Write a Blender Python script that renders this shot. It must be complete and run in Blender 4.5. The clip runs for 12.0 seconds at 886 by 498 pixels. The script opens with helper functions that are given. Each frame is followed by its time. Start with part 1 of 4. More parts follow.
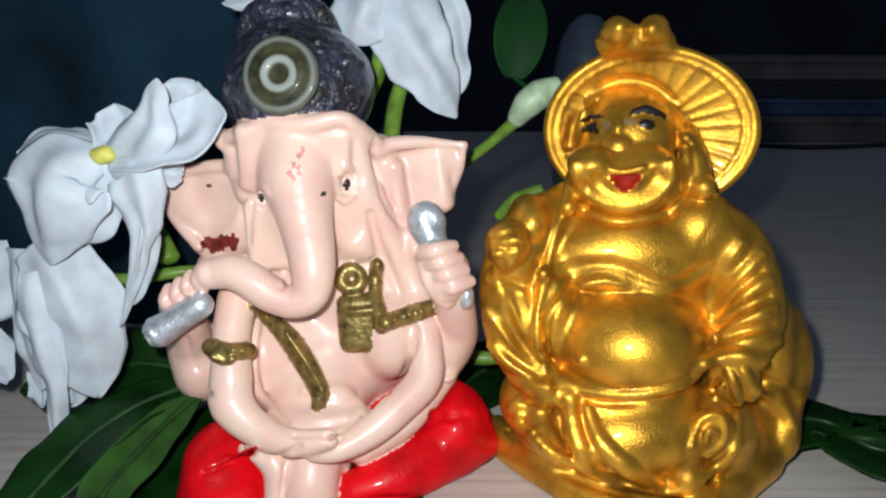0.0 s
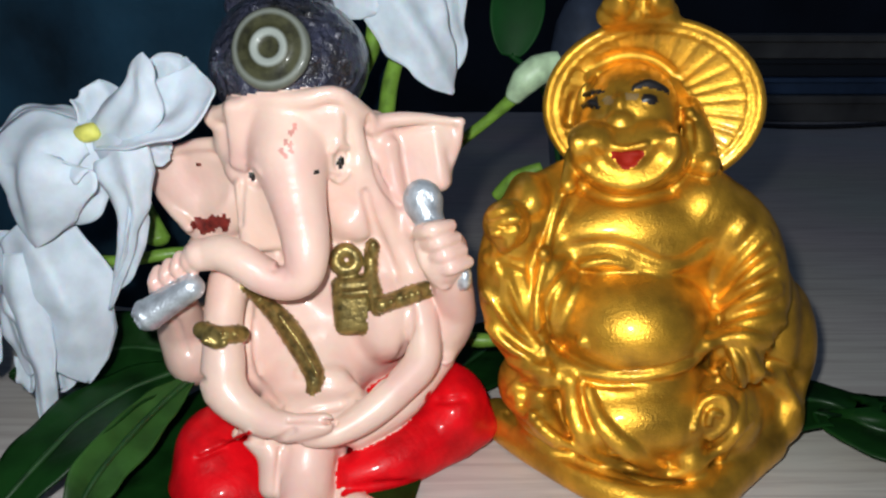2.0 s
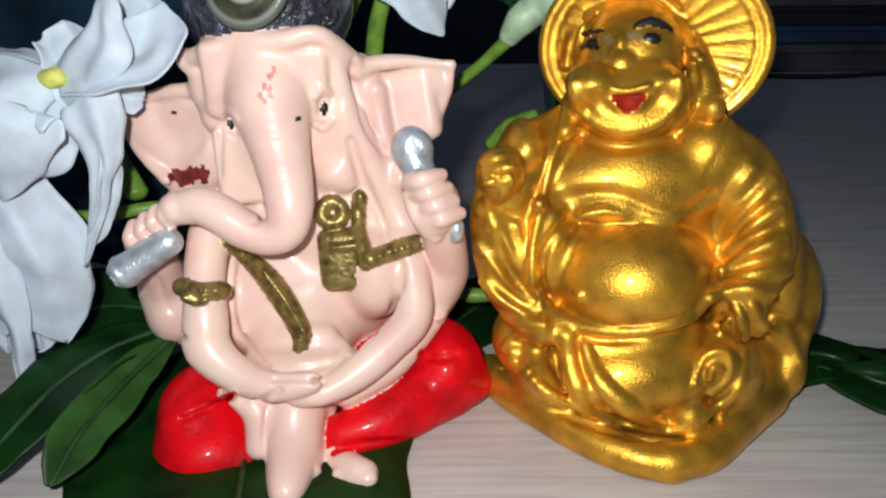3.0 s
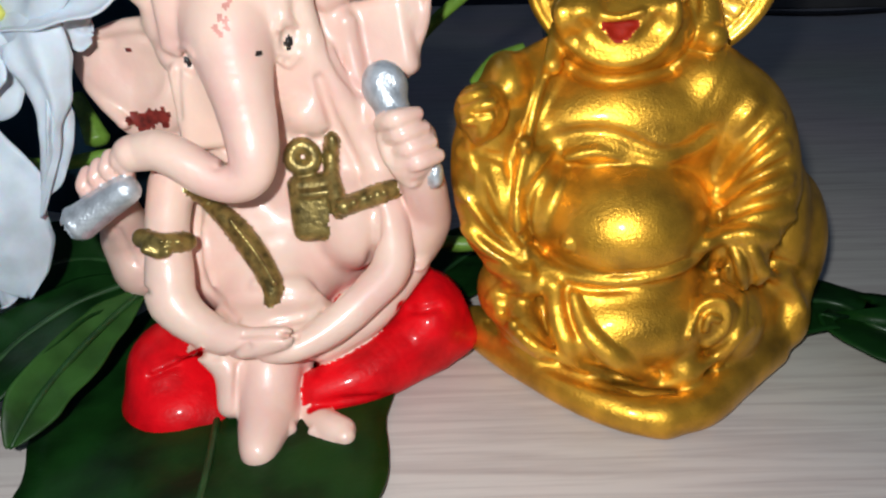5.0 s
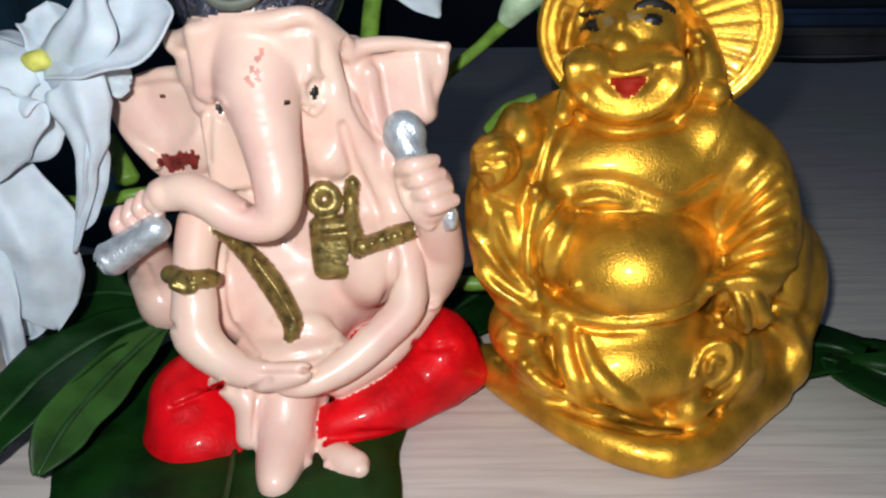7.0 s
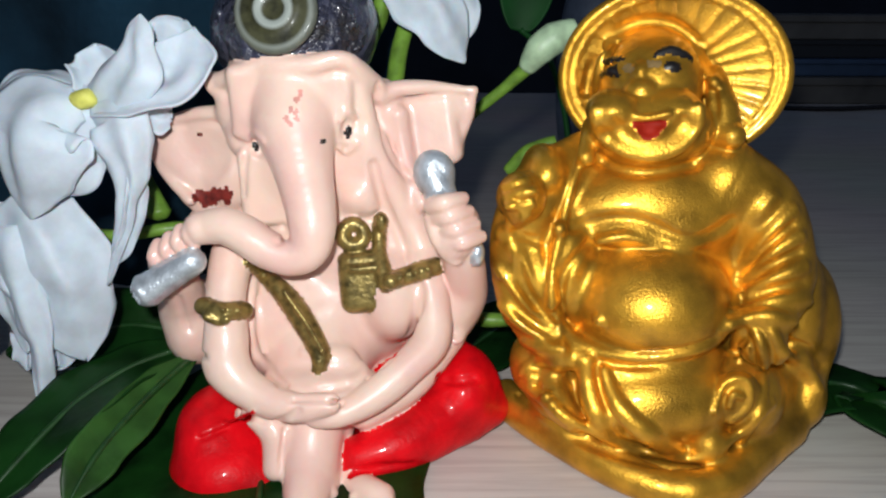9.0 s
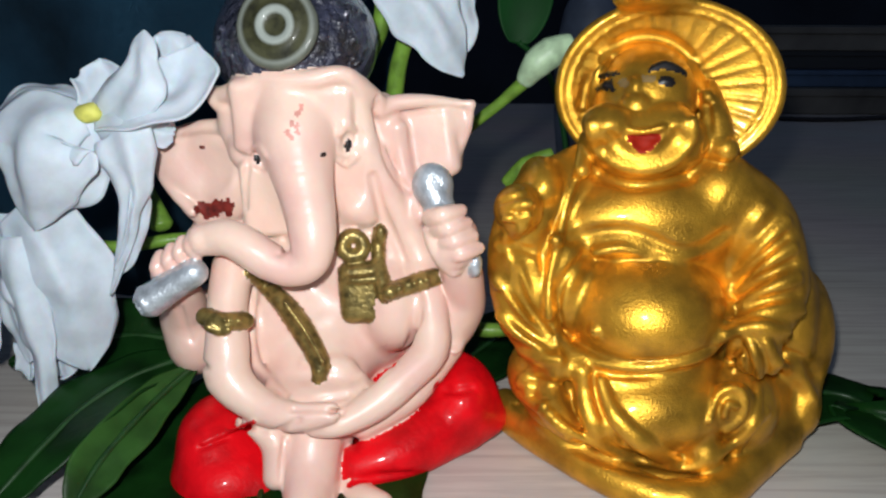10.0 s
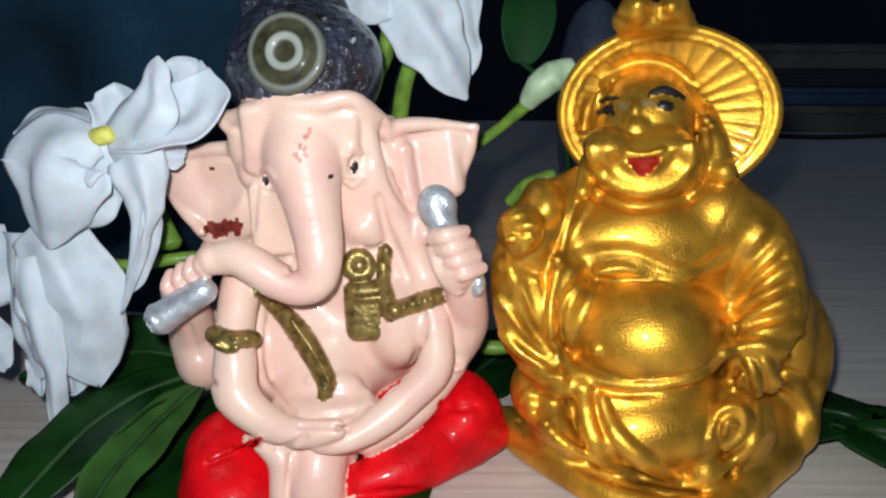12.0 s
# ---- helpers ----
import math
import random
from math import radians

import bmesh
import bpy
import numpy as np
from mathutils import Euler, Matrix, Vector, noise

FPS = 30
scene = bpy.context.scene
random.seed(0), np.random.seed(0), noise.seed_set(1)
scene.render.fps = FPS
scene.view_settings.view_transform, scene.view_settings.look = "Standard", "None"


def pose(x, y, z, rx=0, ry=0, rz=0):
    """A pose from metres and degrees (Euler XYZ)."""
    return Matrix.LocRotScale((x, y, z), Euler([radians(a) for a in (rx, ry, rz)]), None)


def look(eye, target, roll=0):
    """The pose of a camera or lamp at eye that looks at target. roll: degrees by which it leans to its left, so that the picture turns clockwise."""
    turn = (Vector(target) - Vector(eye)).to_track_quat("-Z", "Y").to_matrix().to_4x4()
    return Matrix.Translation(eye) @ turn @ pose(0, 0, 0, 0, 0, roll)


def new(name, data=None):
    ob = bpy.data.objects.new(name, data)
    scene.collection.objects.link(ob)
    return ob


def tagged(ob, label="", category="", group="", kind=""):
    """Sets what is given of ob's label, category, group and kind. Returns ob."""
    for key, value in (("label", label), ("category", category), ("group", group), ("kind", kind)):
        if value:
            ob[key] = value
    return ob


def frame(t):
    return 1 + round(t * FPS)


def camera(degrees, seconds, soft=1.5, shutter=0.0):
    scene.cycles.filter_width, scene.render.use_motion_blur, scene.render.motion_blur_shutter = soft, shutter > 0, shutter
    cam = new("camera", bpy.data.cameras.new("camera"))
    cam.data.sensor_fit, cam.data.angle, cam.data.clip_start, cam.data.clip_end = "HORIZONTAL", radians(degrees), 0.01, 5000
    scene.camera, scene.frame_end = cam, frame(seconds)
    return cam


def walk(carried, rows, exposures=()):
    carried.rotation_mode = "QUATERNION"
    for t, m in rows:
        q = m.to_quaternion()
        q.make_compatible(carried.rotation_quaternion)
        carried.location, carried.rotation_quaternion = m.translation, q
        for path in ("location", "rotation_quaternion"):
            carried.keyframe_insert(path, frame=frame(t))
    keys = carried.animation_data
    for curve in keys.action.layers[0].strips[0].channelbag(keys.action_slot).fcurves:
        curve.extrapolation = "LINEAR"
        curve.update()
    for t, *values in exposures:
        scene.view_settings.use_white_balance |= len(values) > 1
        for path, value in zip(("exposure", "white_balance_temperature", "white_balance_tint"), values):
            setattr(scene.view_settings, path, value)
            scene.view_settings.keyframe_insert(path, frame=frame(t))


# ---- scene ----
# Lengths are in millimetres up to MM, which turns them into metres.
MM = 0.001
cam = camera(64.34, 12.0, soft=2.3)
PATH = [
    (0.0, -0.51, 0.17, 72.46, 72.545, -0.164, -0.262),
    (0.5, -0.38, -0.29, 72.82, 72.875, -0.186, -0.252),
    (1.0, -0.33, -0.36, 72.70, 72.863, -0.189, -0.166),
    (1.5, -0.63, 0.74, 72.10, 72.112, -0.173, -0.403),
    (2.0, -0.67, 2.72, 71.20, 71.136, -0.034, -0.655),
    (2.5, -0.70, 5.03, 69.63, 69.289, 0.098, -1.194),
    (4.5, 3.68, 11.92, 67.29, 64.270, 0.894, -0.853),
    (5.0, 3.68, 12.88, 65.78, 63.537, 0.999, -1.059),
    (5.5, 3.75, 12.14, 65.94, 64.263, 0.905, -1.526),
    (6.0, 3.42, 10.48, 67.21, 65.513, 0.551, -0.990),
    (6.5, 2.93, 11.17, 68.54, 64.791, 0.401, -0.107),
    (7.0, 2.41, 9.44, 68.27, 66.413, 0.370, -0.294),
    (9.0, -1.92, 6.29, 68.45, 69.865, -0.256, -0.366),
    (9.5, -1.46, 4.97, 69.57, 70.651, -0.181, -0.442),
    (10.0, -1.75, 4.99, 69.23, 70.621, -0.282, -0.391),
    (10.5, -1.75, 4.37, 69.92, 70.958, -0.240, -0.264),
    (11.0, -1.82, 3.79, 70.73, 71.312, -0.229, -0.165),
    (11.5, -1.66, 3.53, 70.44, 71.617, -0.289, -0.012),
    (12.0, -1.88, 3.19, 70.64, 71.814, -0.315, -0.095),
]
walk(cam, [(t, pose(x * MM, y * MM, z * MM, rx, ry, rz)) for t, x, y, z, rx, ry, rz in PATH])

# ---- light: a dim room at night and the small lamp of the phone that films
world = bpy.data.worlds.new("night_room")
scene.world = world
world.use_nodes = True
world.node_tree.nodes["Background"].inputs[0].default_value = (0.45, 0.62, 1.0, 1)
world.node_tree.nodes["Background"].inputs[1].default_value = 0.08
FLASH = (-7.0, 3.0, 79.0)
flash = bpy.data.lights.new("phone_flash", "SPOT")
flash.energy, flash.color, flash.shadow_soft_size = 0.545, (0.945, 0.985, 1.0), 2.0 * MM
flash.spot_size, flash.spot_blend = radians(150), 0.3
new("phone_flash", flash).matrix_world = look([v * MM for v in FLASH], (0.040, 0.11, 0.040))
scene.view_settings.exposure = 0.0


# ---- materials
def material(name, colour, rough=0.5, metal=0.0, vary=0.12, scale=400.0, bump=0.1, fine=3000.0, coat=0.0, second=None, sub=0.0, dist=0.0004, spec=0.5):
    m = bpy.data.materials.new(name)
    m.use_nodes = True
    nt = m.node_tree
    N, L = nt.nodes, nt.links
    b = N["Principled BSDF"]
    co = N.new("ShaderNodeTexCoord")
    n1 = N.new("ShaderNodeTexNoise")
    n1.inputs["Scale"].default_value, n1.inputs["Detail"].default_value = scale, 5
    n2 = N.new("ShaderNodeTexNoise")
    n2.inputs["Scale"].default_value, n2.inputs["Detail"].default_value = fine, 3
    L.new(co.outputs["Object"], n1.inputs["Vector"])
    L.new(co.outputs["Object"], n2.inputs["Vector"])
    mix = N.new("ShaderNodeMix")
    mix.data_type = "RGBA"
    dark = second or tuple(c * (1 - 2.2 * vary) for c in colour)
    mix.inputs["A"].default_value, mix.inputs["B"].default_value = (*dark, 1), (*[min(1, c * (1 + vary)) for c in colour], 1)
    ramp = N.new("ShaderNodeMapRange")
    ramp.inputs["From Min"].default_value, ramp.inputs["From Max"].default_value = 0.3, 0.62
    L.new(n1.outputs["Fac"], ramp.inputs["Value"])
    L.new(ramp.outputs["Result"], mix.inputs["Factor"])
    L.new(mix.outputs["Result"], b.inputs["Base Color"])
    r = N.new("ShaderNodeMapRange")
    r.inputs["To Min"].default_value, r.inputs["To Max"].default_value = max(0.03, rough - 0.1), min(1, rough + 0.1)
    L.new(n2.outputs["Fac"], r.inputs["Value"])
    L.new(r.outputs["Result"], b.inputs["Roughness"])
    bp = N.new("ShaderNodeBump")
    bp.inputs["Strength"].default_value, bp.inputs["Distance"].default_value = bump, dist
    L.new(n2.outputs["Fac"], bp.inputs["Height"])
    L.new(bp.outputs["Normal"], b.inputs["Normal"])
    b.inputs["Metallic"].default_value, b.inputs["Specular IOR Level"].default_value = metal, spec
    b.inputs["Coat Weight"].default_value, b.inputs["Coat Roughness"].default_value = coat, 0.12
    if sub:
        b.inputs["Subsurface Weight"].default_value, b.inputs["Subsurface Scale"].default_value = sub, 0.0015
    return m


PEACH = material("peach_paint", (0.82, 0.592, 0.485), 0.40, vary=0.04, scale=95, bump=0.26, fine=420, coat=0.4, sub=0.12, second=(0.79, 0.485, 0.42))
RED = material("red_paint", (0.66, 0.003, 0.008), 0.45, vary=0.16, scale=200, bump=0.4, fine=500, coat=0.15, dist=0.0006, spec=0.12, second=(0.42, 0.002, 0.005))
CAP = material("dark_cap_paint", (0.034, 0.036, 0.060), 0.30, vary=0.3, scale=260, bump=1.0, fine=650, coat=0.6, second=(0.020, 0.018, 0.014), dist=0.0016)
BRASS = material("brass_paint", (0.28, 0.205, 0.065), 0.36, metal=0.65, vary=0.28, scale=700, bump=0.25, fine=1800)
SILVER = material("silver_paint", (0.58, 0.63, 0.68), 0.36, metal=0.6, vary=0.12, scale=600, bump=0.3, fine=2500)
BLACK = material("black_paint", (0.012, 0.010, 0.010), 0.4, vary=0.1)
RUSTRED = material("dark_red_paint", (0.20, 0.022, 0.016), 0.5, vary=0.3, scale=900)
PALE = material("pale_ring_paint", (0.20, 0.22, 0.20), 0.4, vary=0.3, scale=900, coat=0.3)
GOLD = material("gold_paint", (0.70, 0.36, 0.034), 0.405, metal=0.8, vary=0.22, scale=180, bump=0.42, fine=3000, dist=0.0002, coat=0.2)
EYEWHITE = material("dull_eye_paint", (0.36, 0.23, 0.09), 0.4, metal=0.45, vary=0.15)
BLUSH = material("faded_red_mark", (0.70, 0.30, 0.25), 0.5, vary=0.1)
LIP = material("lip_paint", (0.30, 0.014, 0.004), 0.65, vary=0.12, spec=0.2)
WHITE = material("flower_petal", (0.58, 0.64, 0.71), 0.6, vary=0.06, scale=250, bump=0.15, fine=700, sub=0.2)
YELLOW = material("flower_eye", (0.62, 0.60, 0.12), 0.6, vary=0.15)
STEM = material("green_stem", (0.16, 0.30, 0.04), 0.4, vary=0.2, scale=350, bump=0.2, fine=1500)
LEAF = material("dark_green_leaf", (0.0050, 0.030, 0.0045), 0.4, vary=0.3, scale=120, bump=0.2, fine=700, spec=0.18)
PALELEAF = material("leaf_underside", (0.022, 0.070, 0.012), 0.45, vary=0.25, scale=150, bump=0.2, fine=700, spec=0.2)
RIB = material("pale_leaf_rib", (0.012, 0.050, 0.010), 0.4, vary=0.2, scale=300)
BUD = material("pale_green_bud", (0.44, 0.60, 0.38), 0.45, vary=0.12)
CLOTH = material("dark_blue_cloth", (0.018, 0.075, 0.135), 0.95, vary=0.3, scale=25, bump=0.3, fine=600)
FARLEAF = material("far_green_leaf", (0.006, 0.10, 0.012), 0.6, vary=0.2, scale=60)
GREYBLUE = material("blue_grey_glaze", (0.10, 0.13, 0.19), 0.5, vary=0.2, scale=60)
BROWNCARD = material("brown_grey_card", (0.13, 0.122, 0.11), 0.6, vary=0.2, scale=30)
BLUECARD = material("dull_blue_card", (0.05, 0.095, 0.18), 0.6, vary=0.2, scale=30)
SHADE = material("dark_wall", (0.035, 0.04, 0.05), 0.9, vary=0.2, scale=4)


def wood():
    m = bpy.data.materials.new("pale_wood_laminate")
    m.use_nodes = True
    nt = m.node_tree
    N, L = nt.nodes, nt.links
    b = N["Principled BSDF"]
    co, mp = N.new("ShaderNodeTexCoord"), N.new("ShaderNodeMapping")
    mp.inputs["Scale"].default_value = (28, 620, 28)
    L.new(co.outputs["Object"], mp.inputs["Vector"])
    n = N.new("ShaderNodeTexNoise")
    n.inputs["Scale"].default_value, n.inputs["Detail"].default_value, n.inputs["Roughness"].default_value = 1.0, 6, 0.6
    n.inputs["Distortion"].default_value = 0.6
    L.new(mp.outputs["Vector"], n.inputs["Vector"])
    big = N.new("ShaderNodeTexNoise")
    big.inputs["Scale"].default_value = 14
    L.new(co.outputs["Object"], big.inputs["Vector"])
    cr = N.new("ShaderNodeValToRGB")
    e = cr.color_ramp.elements
    e[0].position, e[0].color = 0.30, (0.50, 0.435, 0.40, 1)
    e[1].position, e[1].color = 0.58, (0.68, 0.625, 0.57, 1)
    L.new(n.outputs["Fac"], cr.inputs["Fac"])
    mx = N.new("ShaderNodeMix")
    mx.data_type, mx.blend_type = "RGBA", "MULTIPLY"
    mx.inputs["Factor"].default_value = 0.22
    L.new(cr.outputs["Color"], mx.inputs["A"])
    L.new(big.outputs["Color"], mx.inputs["B"])
    L.new(mx.outputs["Result"], b.inputs["Base Color"])
    b.inputs["Roughness"].default_value = 0.45
    bp = N.new("ShaderNodeBump")
    bp.inputs["Strength"].default_value, bp.inputs["Distance"].default_value = 0.12, 0.0003
    L.new(n.outputs["Fac"], bp.inputs["Height"])
    L.new(bp.outputs["Normal"], b.inputs["Normal"])
    return m


WOOD = wood()


def badge_paint(centre):
    """Dark olive enamel with pale rings round the centre, which is given from the figure's base."""
    m = material("ringed_badge_paint", (0.040, 0.040, 0.018), 0.5, vary=0.3, scale=600, coat=0.1, spec=0.3)
    N, L = m.node_tree.nodes, m.node_tree.links
    co, dist, cr, mx = N.new("ShaderNodeTexCoord"), N.new("ShaderNodeVectorMath"), N.new("ShaderNodeValToRGB"), N.new("ShaderNodeMix")
    dist.operation = "DISTANCE"
    dist.inputs[1].default_value = [v * MM for v in centre]
    L.new(co.outputs["Object"], dist.inputs[0])
    scl = N.new("ShaderNodeMath")
    scl.operation = "MULTIPLY"
    scl.inputs[1].default_value = 100.0
    L.new(dist.outputs["Value"], scl.inputs[0])
    e = cr.color_ramp.elements
    e[0].position, e[0].color = 0.0, (0, 0, 0, 1)
    e[1].position, e[1].color = 0.62, (0.25, 0.25, 0.25, 1)
    for p, c in ((0.14, 0.0), (0.18, 1.0), (0.245, 1.0), (0.285, 0.0), (0.44, 0.0), (0.49, 0.55), (0.54, 0.25)):
        k = e.new(p)
        k.color = (c, c, c, 1)
    L.new(scl.outputs["Value"], cr.inputs["Fac"])
    mx.data_type = "RGBA"
    b = N["Principled BSDF"]
    old = b.inputs["Base Color"].links[0].from_socket
    L.new(cr.outputs["Color"], mx.inputs["Factor"])
    L.new(old, mx.inputs["A"])
    mx.inputs["B"].default_value = (0.30, 0.33, 0.30, 1)
    L.new(mx.outputs["Result"], b.inputs["Base Color"])
    return m



# ---- sculpting: solid shapes blended on a grid and skinned
class Sculpt:
    def __init__(self, lo, hi, h):
        self.lo, self.h = np.array(lo, float), h
        n = np.ceil((np.array(hi) - self.lo) / h).astype(int) + 1
        self.n = n
        self.ax = [(self.lo[i] + h * np.arange(n[i])).astype(np.float32) for i in range(3)]
        self.d = np.full(n, 50.0, np.float32)
        self.id = np.zeros(n, np.int8)

    def put(self, fn, lo, hi, mat, k=0.8, cut=False):
        pad = k + 2 * self.h + 0.6
        s = []
        for i in range(3):
            a = int(np.clip(math.floor((lo[i] - pad - self.lo[i]) / self.h), 0, self.n[i] - 1))
            b = int(np.clip(math.ceil((hi[i] + pad - self.lo[i]) / self.h) + 1, a + 1, self.n[i]))
            s.append(slice(a, b))
        s = tuple(s)
        X, Y, Z = np.meshgrid(self.ax[0][s[0]], self.ax[1][s[1]], self.ax[2][s[2]], indexing="ij", sparse=True)
        d1, d0 = fn(X, Y, Z), self.d[s]
        k = max(k, 0.01)
        if cut:
            t = np.clip(0.5 - 0.5 * (d0 + d1) / k, 0, 1)
            self.d[s] = d0 * (1 - t) - d1 * t + k * t * (1 - t)
            if mat is not None:
                self.id[s] = np.where(d1 < 0.35, mat, self.id[s])
        else:
            t = np.clip(0.5 + 0.5 * (d0 - d1) / k, 0, 1)
            if mat is not None:
                self.id[s] = np.where(d1 < d0, mat, self.id[s])
            self.d[s] = d0 * (1 - t) + d1 * t - k * t * (1 - t)

    def stain(self, c, r, mat):
        c = np.array(c)
        s = []
        for i in range(3):
            a = int(np.clip(math.floor((c[i] - r[i] - self.lo[i]) / self.h), 0, self.n[i] - 1))
            b = int(np.clip(math.ceil((c[i] + r[i] - self.lo[i]) / self.h) + 1, a + 1, self.n[i]))
            s.append(slice(a, b))
        s = tuple(s)
        X, Y, Z = np.meshgrid(self.ax[0][s[0]], self.ax[1][s[1]], self.ax[2][s[2]], indexing="ij", sparse=True)
        q = ((X - c[0]) / r[0]) ** 2 + ((Y - c[1]) / r[1]) ** 2 + ((Z - c[2]) / r[2]) ** 2
        self.id[s] = np.where(q < 1, mat, self.id[s])

    def ball(self, c, r, mat, k=0.8, turn=(0, 0, 0), cut=False):
        r = (r, r, r) if isinstance(r, (int, float)) else r
        R = np.array(Euler([radians(a) for a in turn]).to_matrix())
        e = np.sqrt(((R * np.array(r)) ** 2).sum(1))

        def fn(X, Y, Z):
            x, y, z = X - c[0], Y - c[1], Z - c[2]
            q = [(R[0, i] * x + R[1, i] * y + R[2, i] * z) for i in range(3)]
            a = np.sqrt(sum((q[i] / r[i]) ** 2 for i in range(3)))
            b = np.sqrt(sum((q[i] / r[i] ** 2) ** 2 for i in range(3))) + 1e-6
            return a * (a - 1) / b
        self.put(fn, np.array(c) - e, np.array(c) + e, mat, k, cut)

    def limb(self, pts, rad, mat, k=0.8, cut=False, flat=None):
        rad = [rad] * len(pts) if isinstance(rad, (int, float)) else rad
        P = [np.array(p, float) for p in pts]
        P2, R2 = [], []
        for i in range(len(P) - 1):   # a smooth line through the points
            p0, p1, p2, p3 = P[max(i - 1, 0)], P[i], P[i + 1], P[min(i + 2, len(P) - 1)]
            m = 1 if len(P) == 2 else (10 if len(P) < 5 else 4)
            for j in range(m):
                t = j / m
                P2.append(0.5 * (2 * p1 + (p2 - p0) * t + (2 * p0 - 5 * p1 + 4 * p2 - p3) * t * t + (3 * p1 - p0 - 3 * p2 + p3) * t ** 3))
                R2.append(rad[i] + (rad[i + 1] - rad[i]) * t)
        P2.append(P[-1]), R2.append(rad[-1])

        def fn(X, Y, Z):
            best = None
            for a, b, ra, rb in zip(P2, P2[1:], R2, R2[1:]):
                v = b - a
                t = np.clip(((X - a[0]) * v[0] + (Y - a[1]) * v[1] + (Z - a[2]) * v[2]) / (v @ v + 1e-9), 0, 1)
                d = np.sqrt((X - a[0] - t * v[0]) ** 2 + (Y - a[1] - t * v[1]) ** 2 + (Z - a[2] - t * v[2]) ** 2) - (ra + (rb - ra) * t)
                best = d if best is None else np.minimum(best, d)
            return best
        A, m = np.array(P2), max(rad)
        self.put(fn, A.min(0) - m, A.max(0) + m, mat, k, cut)

    def box(self, c, r, mat, k=0.5, turn=(0, 0, 0), rnd=0.6, cut=False):
        R = np.array(Euler([radians(a) for a in turn]).to_matrix())
        e = np.abs(R * np.array(r)).sum(1)

        def fn(X, Y, Z):
            x, y, z = X - c[0], Y - c[1], Z - c[2]
            q = [np.abs(R[0, i] * x + R[1, i] * y + R[2, i] * z) - (r[i] - rnd) for i in range(3)]
            out = np.sqrt(sum(np.maximum(v, 0) ** 2 for v in q))
            return out + np.minimum(np.maximum(np.maximum(q[0], q[1]), q[2]), 0) - rnd
        self.put(fn, np.array(c) - e, np.array(c) + e, mat, k, cut)

    def ring(self, c, R0, r0, axis, mat, k=0.5, fill=False, cut=False):
        """A torus round the axis, or with fill a rounded disc of radius R0 and half thickness r0."""
        w = Vector(axis).normalized()
        e = R0 + r0

        def fn(X, Y, Z):
            x, y, z = X - c[0], Y - c[1], Z - c[2]
            h = x * w.x + y * w.y + z * w.z
            q = np.sqrt(np.maximum(x * x + y * y + z * z - h * h, 0))
            q = np.maximum(q - R0, 0) if fill else q - R0
            return np.sqrt(q * q + h * h) - r0
        self.put(fn, np.array(c) - e, np.array(c) + e, mat, k, cut)

    def dish(self, c, R0, r0, axis, slope, mat, k=0.5, squash=1.0, rim=False):
        """A hollow cone whose rim lies towards the axis' end, lower than wide by squash; with rim its border alone."""
        w = Vector(axis).normalized()
        a = w.cross(Vector((0, 0, 1))).normalized()
        b = a.cross(w)

        def fn(X, Y, Z):
            x, y, z = X - c[0], Y - c[1], Z - c[2]
            h = x * w.x + y * w.y + z * w.z
            q = np.sqrt((x * a.x + y * a.y + z * a.z) ** 2 + ((x * b.x + y * b.y + z * b.z) / squash) ** 2)
            if rim:
                return np.sqrt((q - R0) ** 2 + (h - slope * R0) ** 2) * 0.95 - r0
            return np.maximum(np.abs(h - slope * q) * 0.95 - r0, q - R0)
        self.put(fn, np.array(c) - R0 - 3, np.array(c) + R0 + 3, mat, k)

    def on(self, p, lift=0.0, eye=(-0.5, 0.2, 72.5)):
        """The place where the surface meets the line from the front through p, raised by lift."""
        e, w = Vector(eye), (Vector(p) - Vector(eye)).normalized()
        t = 60.0
        while t < 150:
            q = e + w * t
            i = [int(round((q[a] - self.lo[a]) / self.h)) for a in range(3)]
            if all(0 <= i[a] < self.n[a] for a in range(3)) and self.d[i[0], i[1], i[2]] < 0:
                break
            t += 0.15
        else:
            return Vector(p)
        return e + w * (t - lift)

    def ridge(self, pts, rad, mat, k=0.6, lift=0.0, cut=False, eye=(-0.5, 0.2, 72.5)):
        """A raised or sunk line laid on the surface, as seen from the front."""
        P = [Vector(p) for p in pts]
        rad = [rad] * len(P) if isinstance(rad, (int, float)) else rad
        L, R = [], []
        for i in range(len(P) - 1):
            p0, p1, p2, p3 = P[max(i - 1, 0)], P[i], P[i + 1], P[min(i + 2, len(P) - 1)]
            for j in range(4):
                t = j / 4
                L.append(0.5 * (2 * p1 + (p2 - p0) * t + (2 * p0 - 5 * p1 + 4 * p2 - p3) * t * t + (3 * p1 - p0 - 3 * p2 + p3) * t ** 3))
                R.append(rad[i] + (rad[i + 1] - rad[i]) * t)
        L.append(P[-1]), R.append(rad[-1])
        L = [self.on(p, lift, eye) for p in L]
        for _ in range(2):   # no jumps in depth
            L = [L[0]] + [(a + b * 2 + c) / 4 for a, b, c in zip(L, L[1:], L[2:])] + [L[-1]]
        self.limb(L[::2] + [L[-1]], R[::2] + [R[-1]], mat, k, cut)

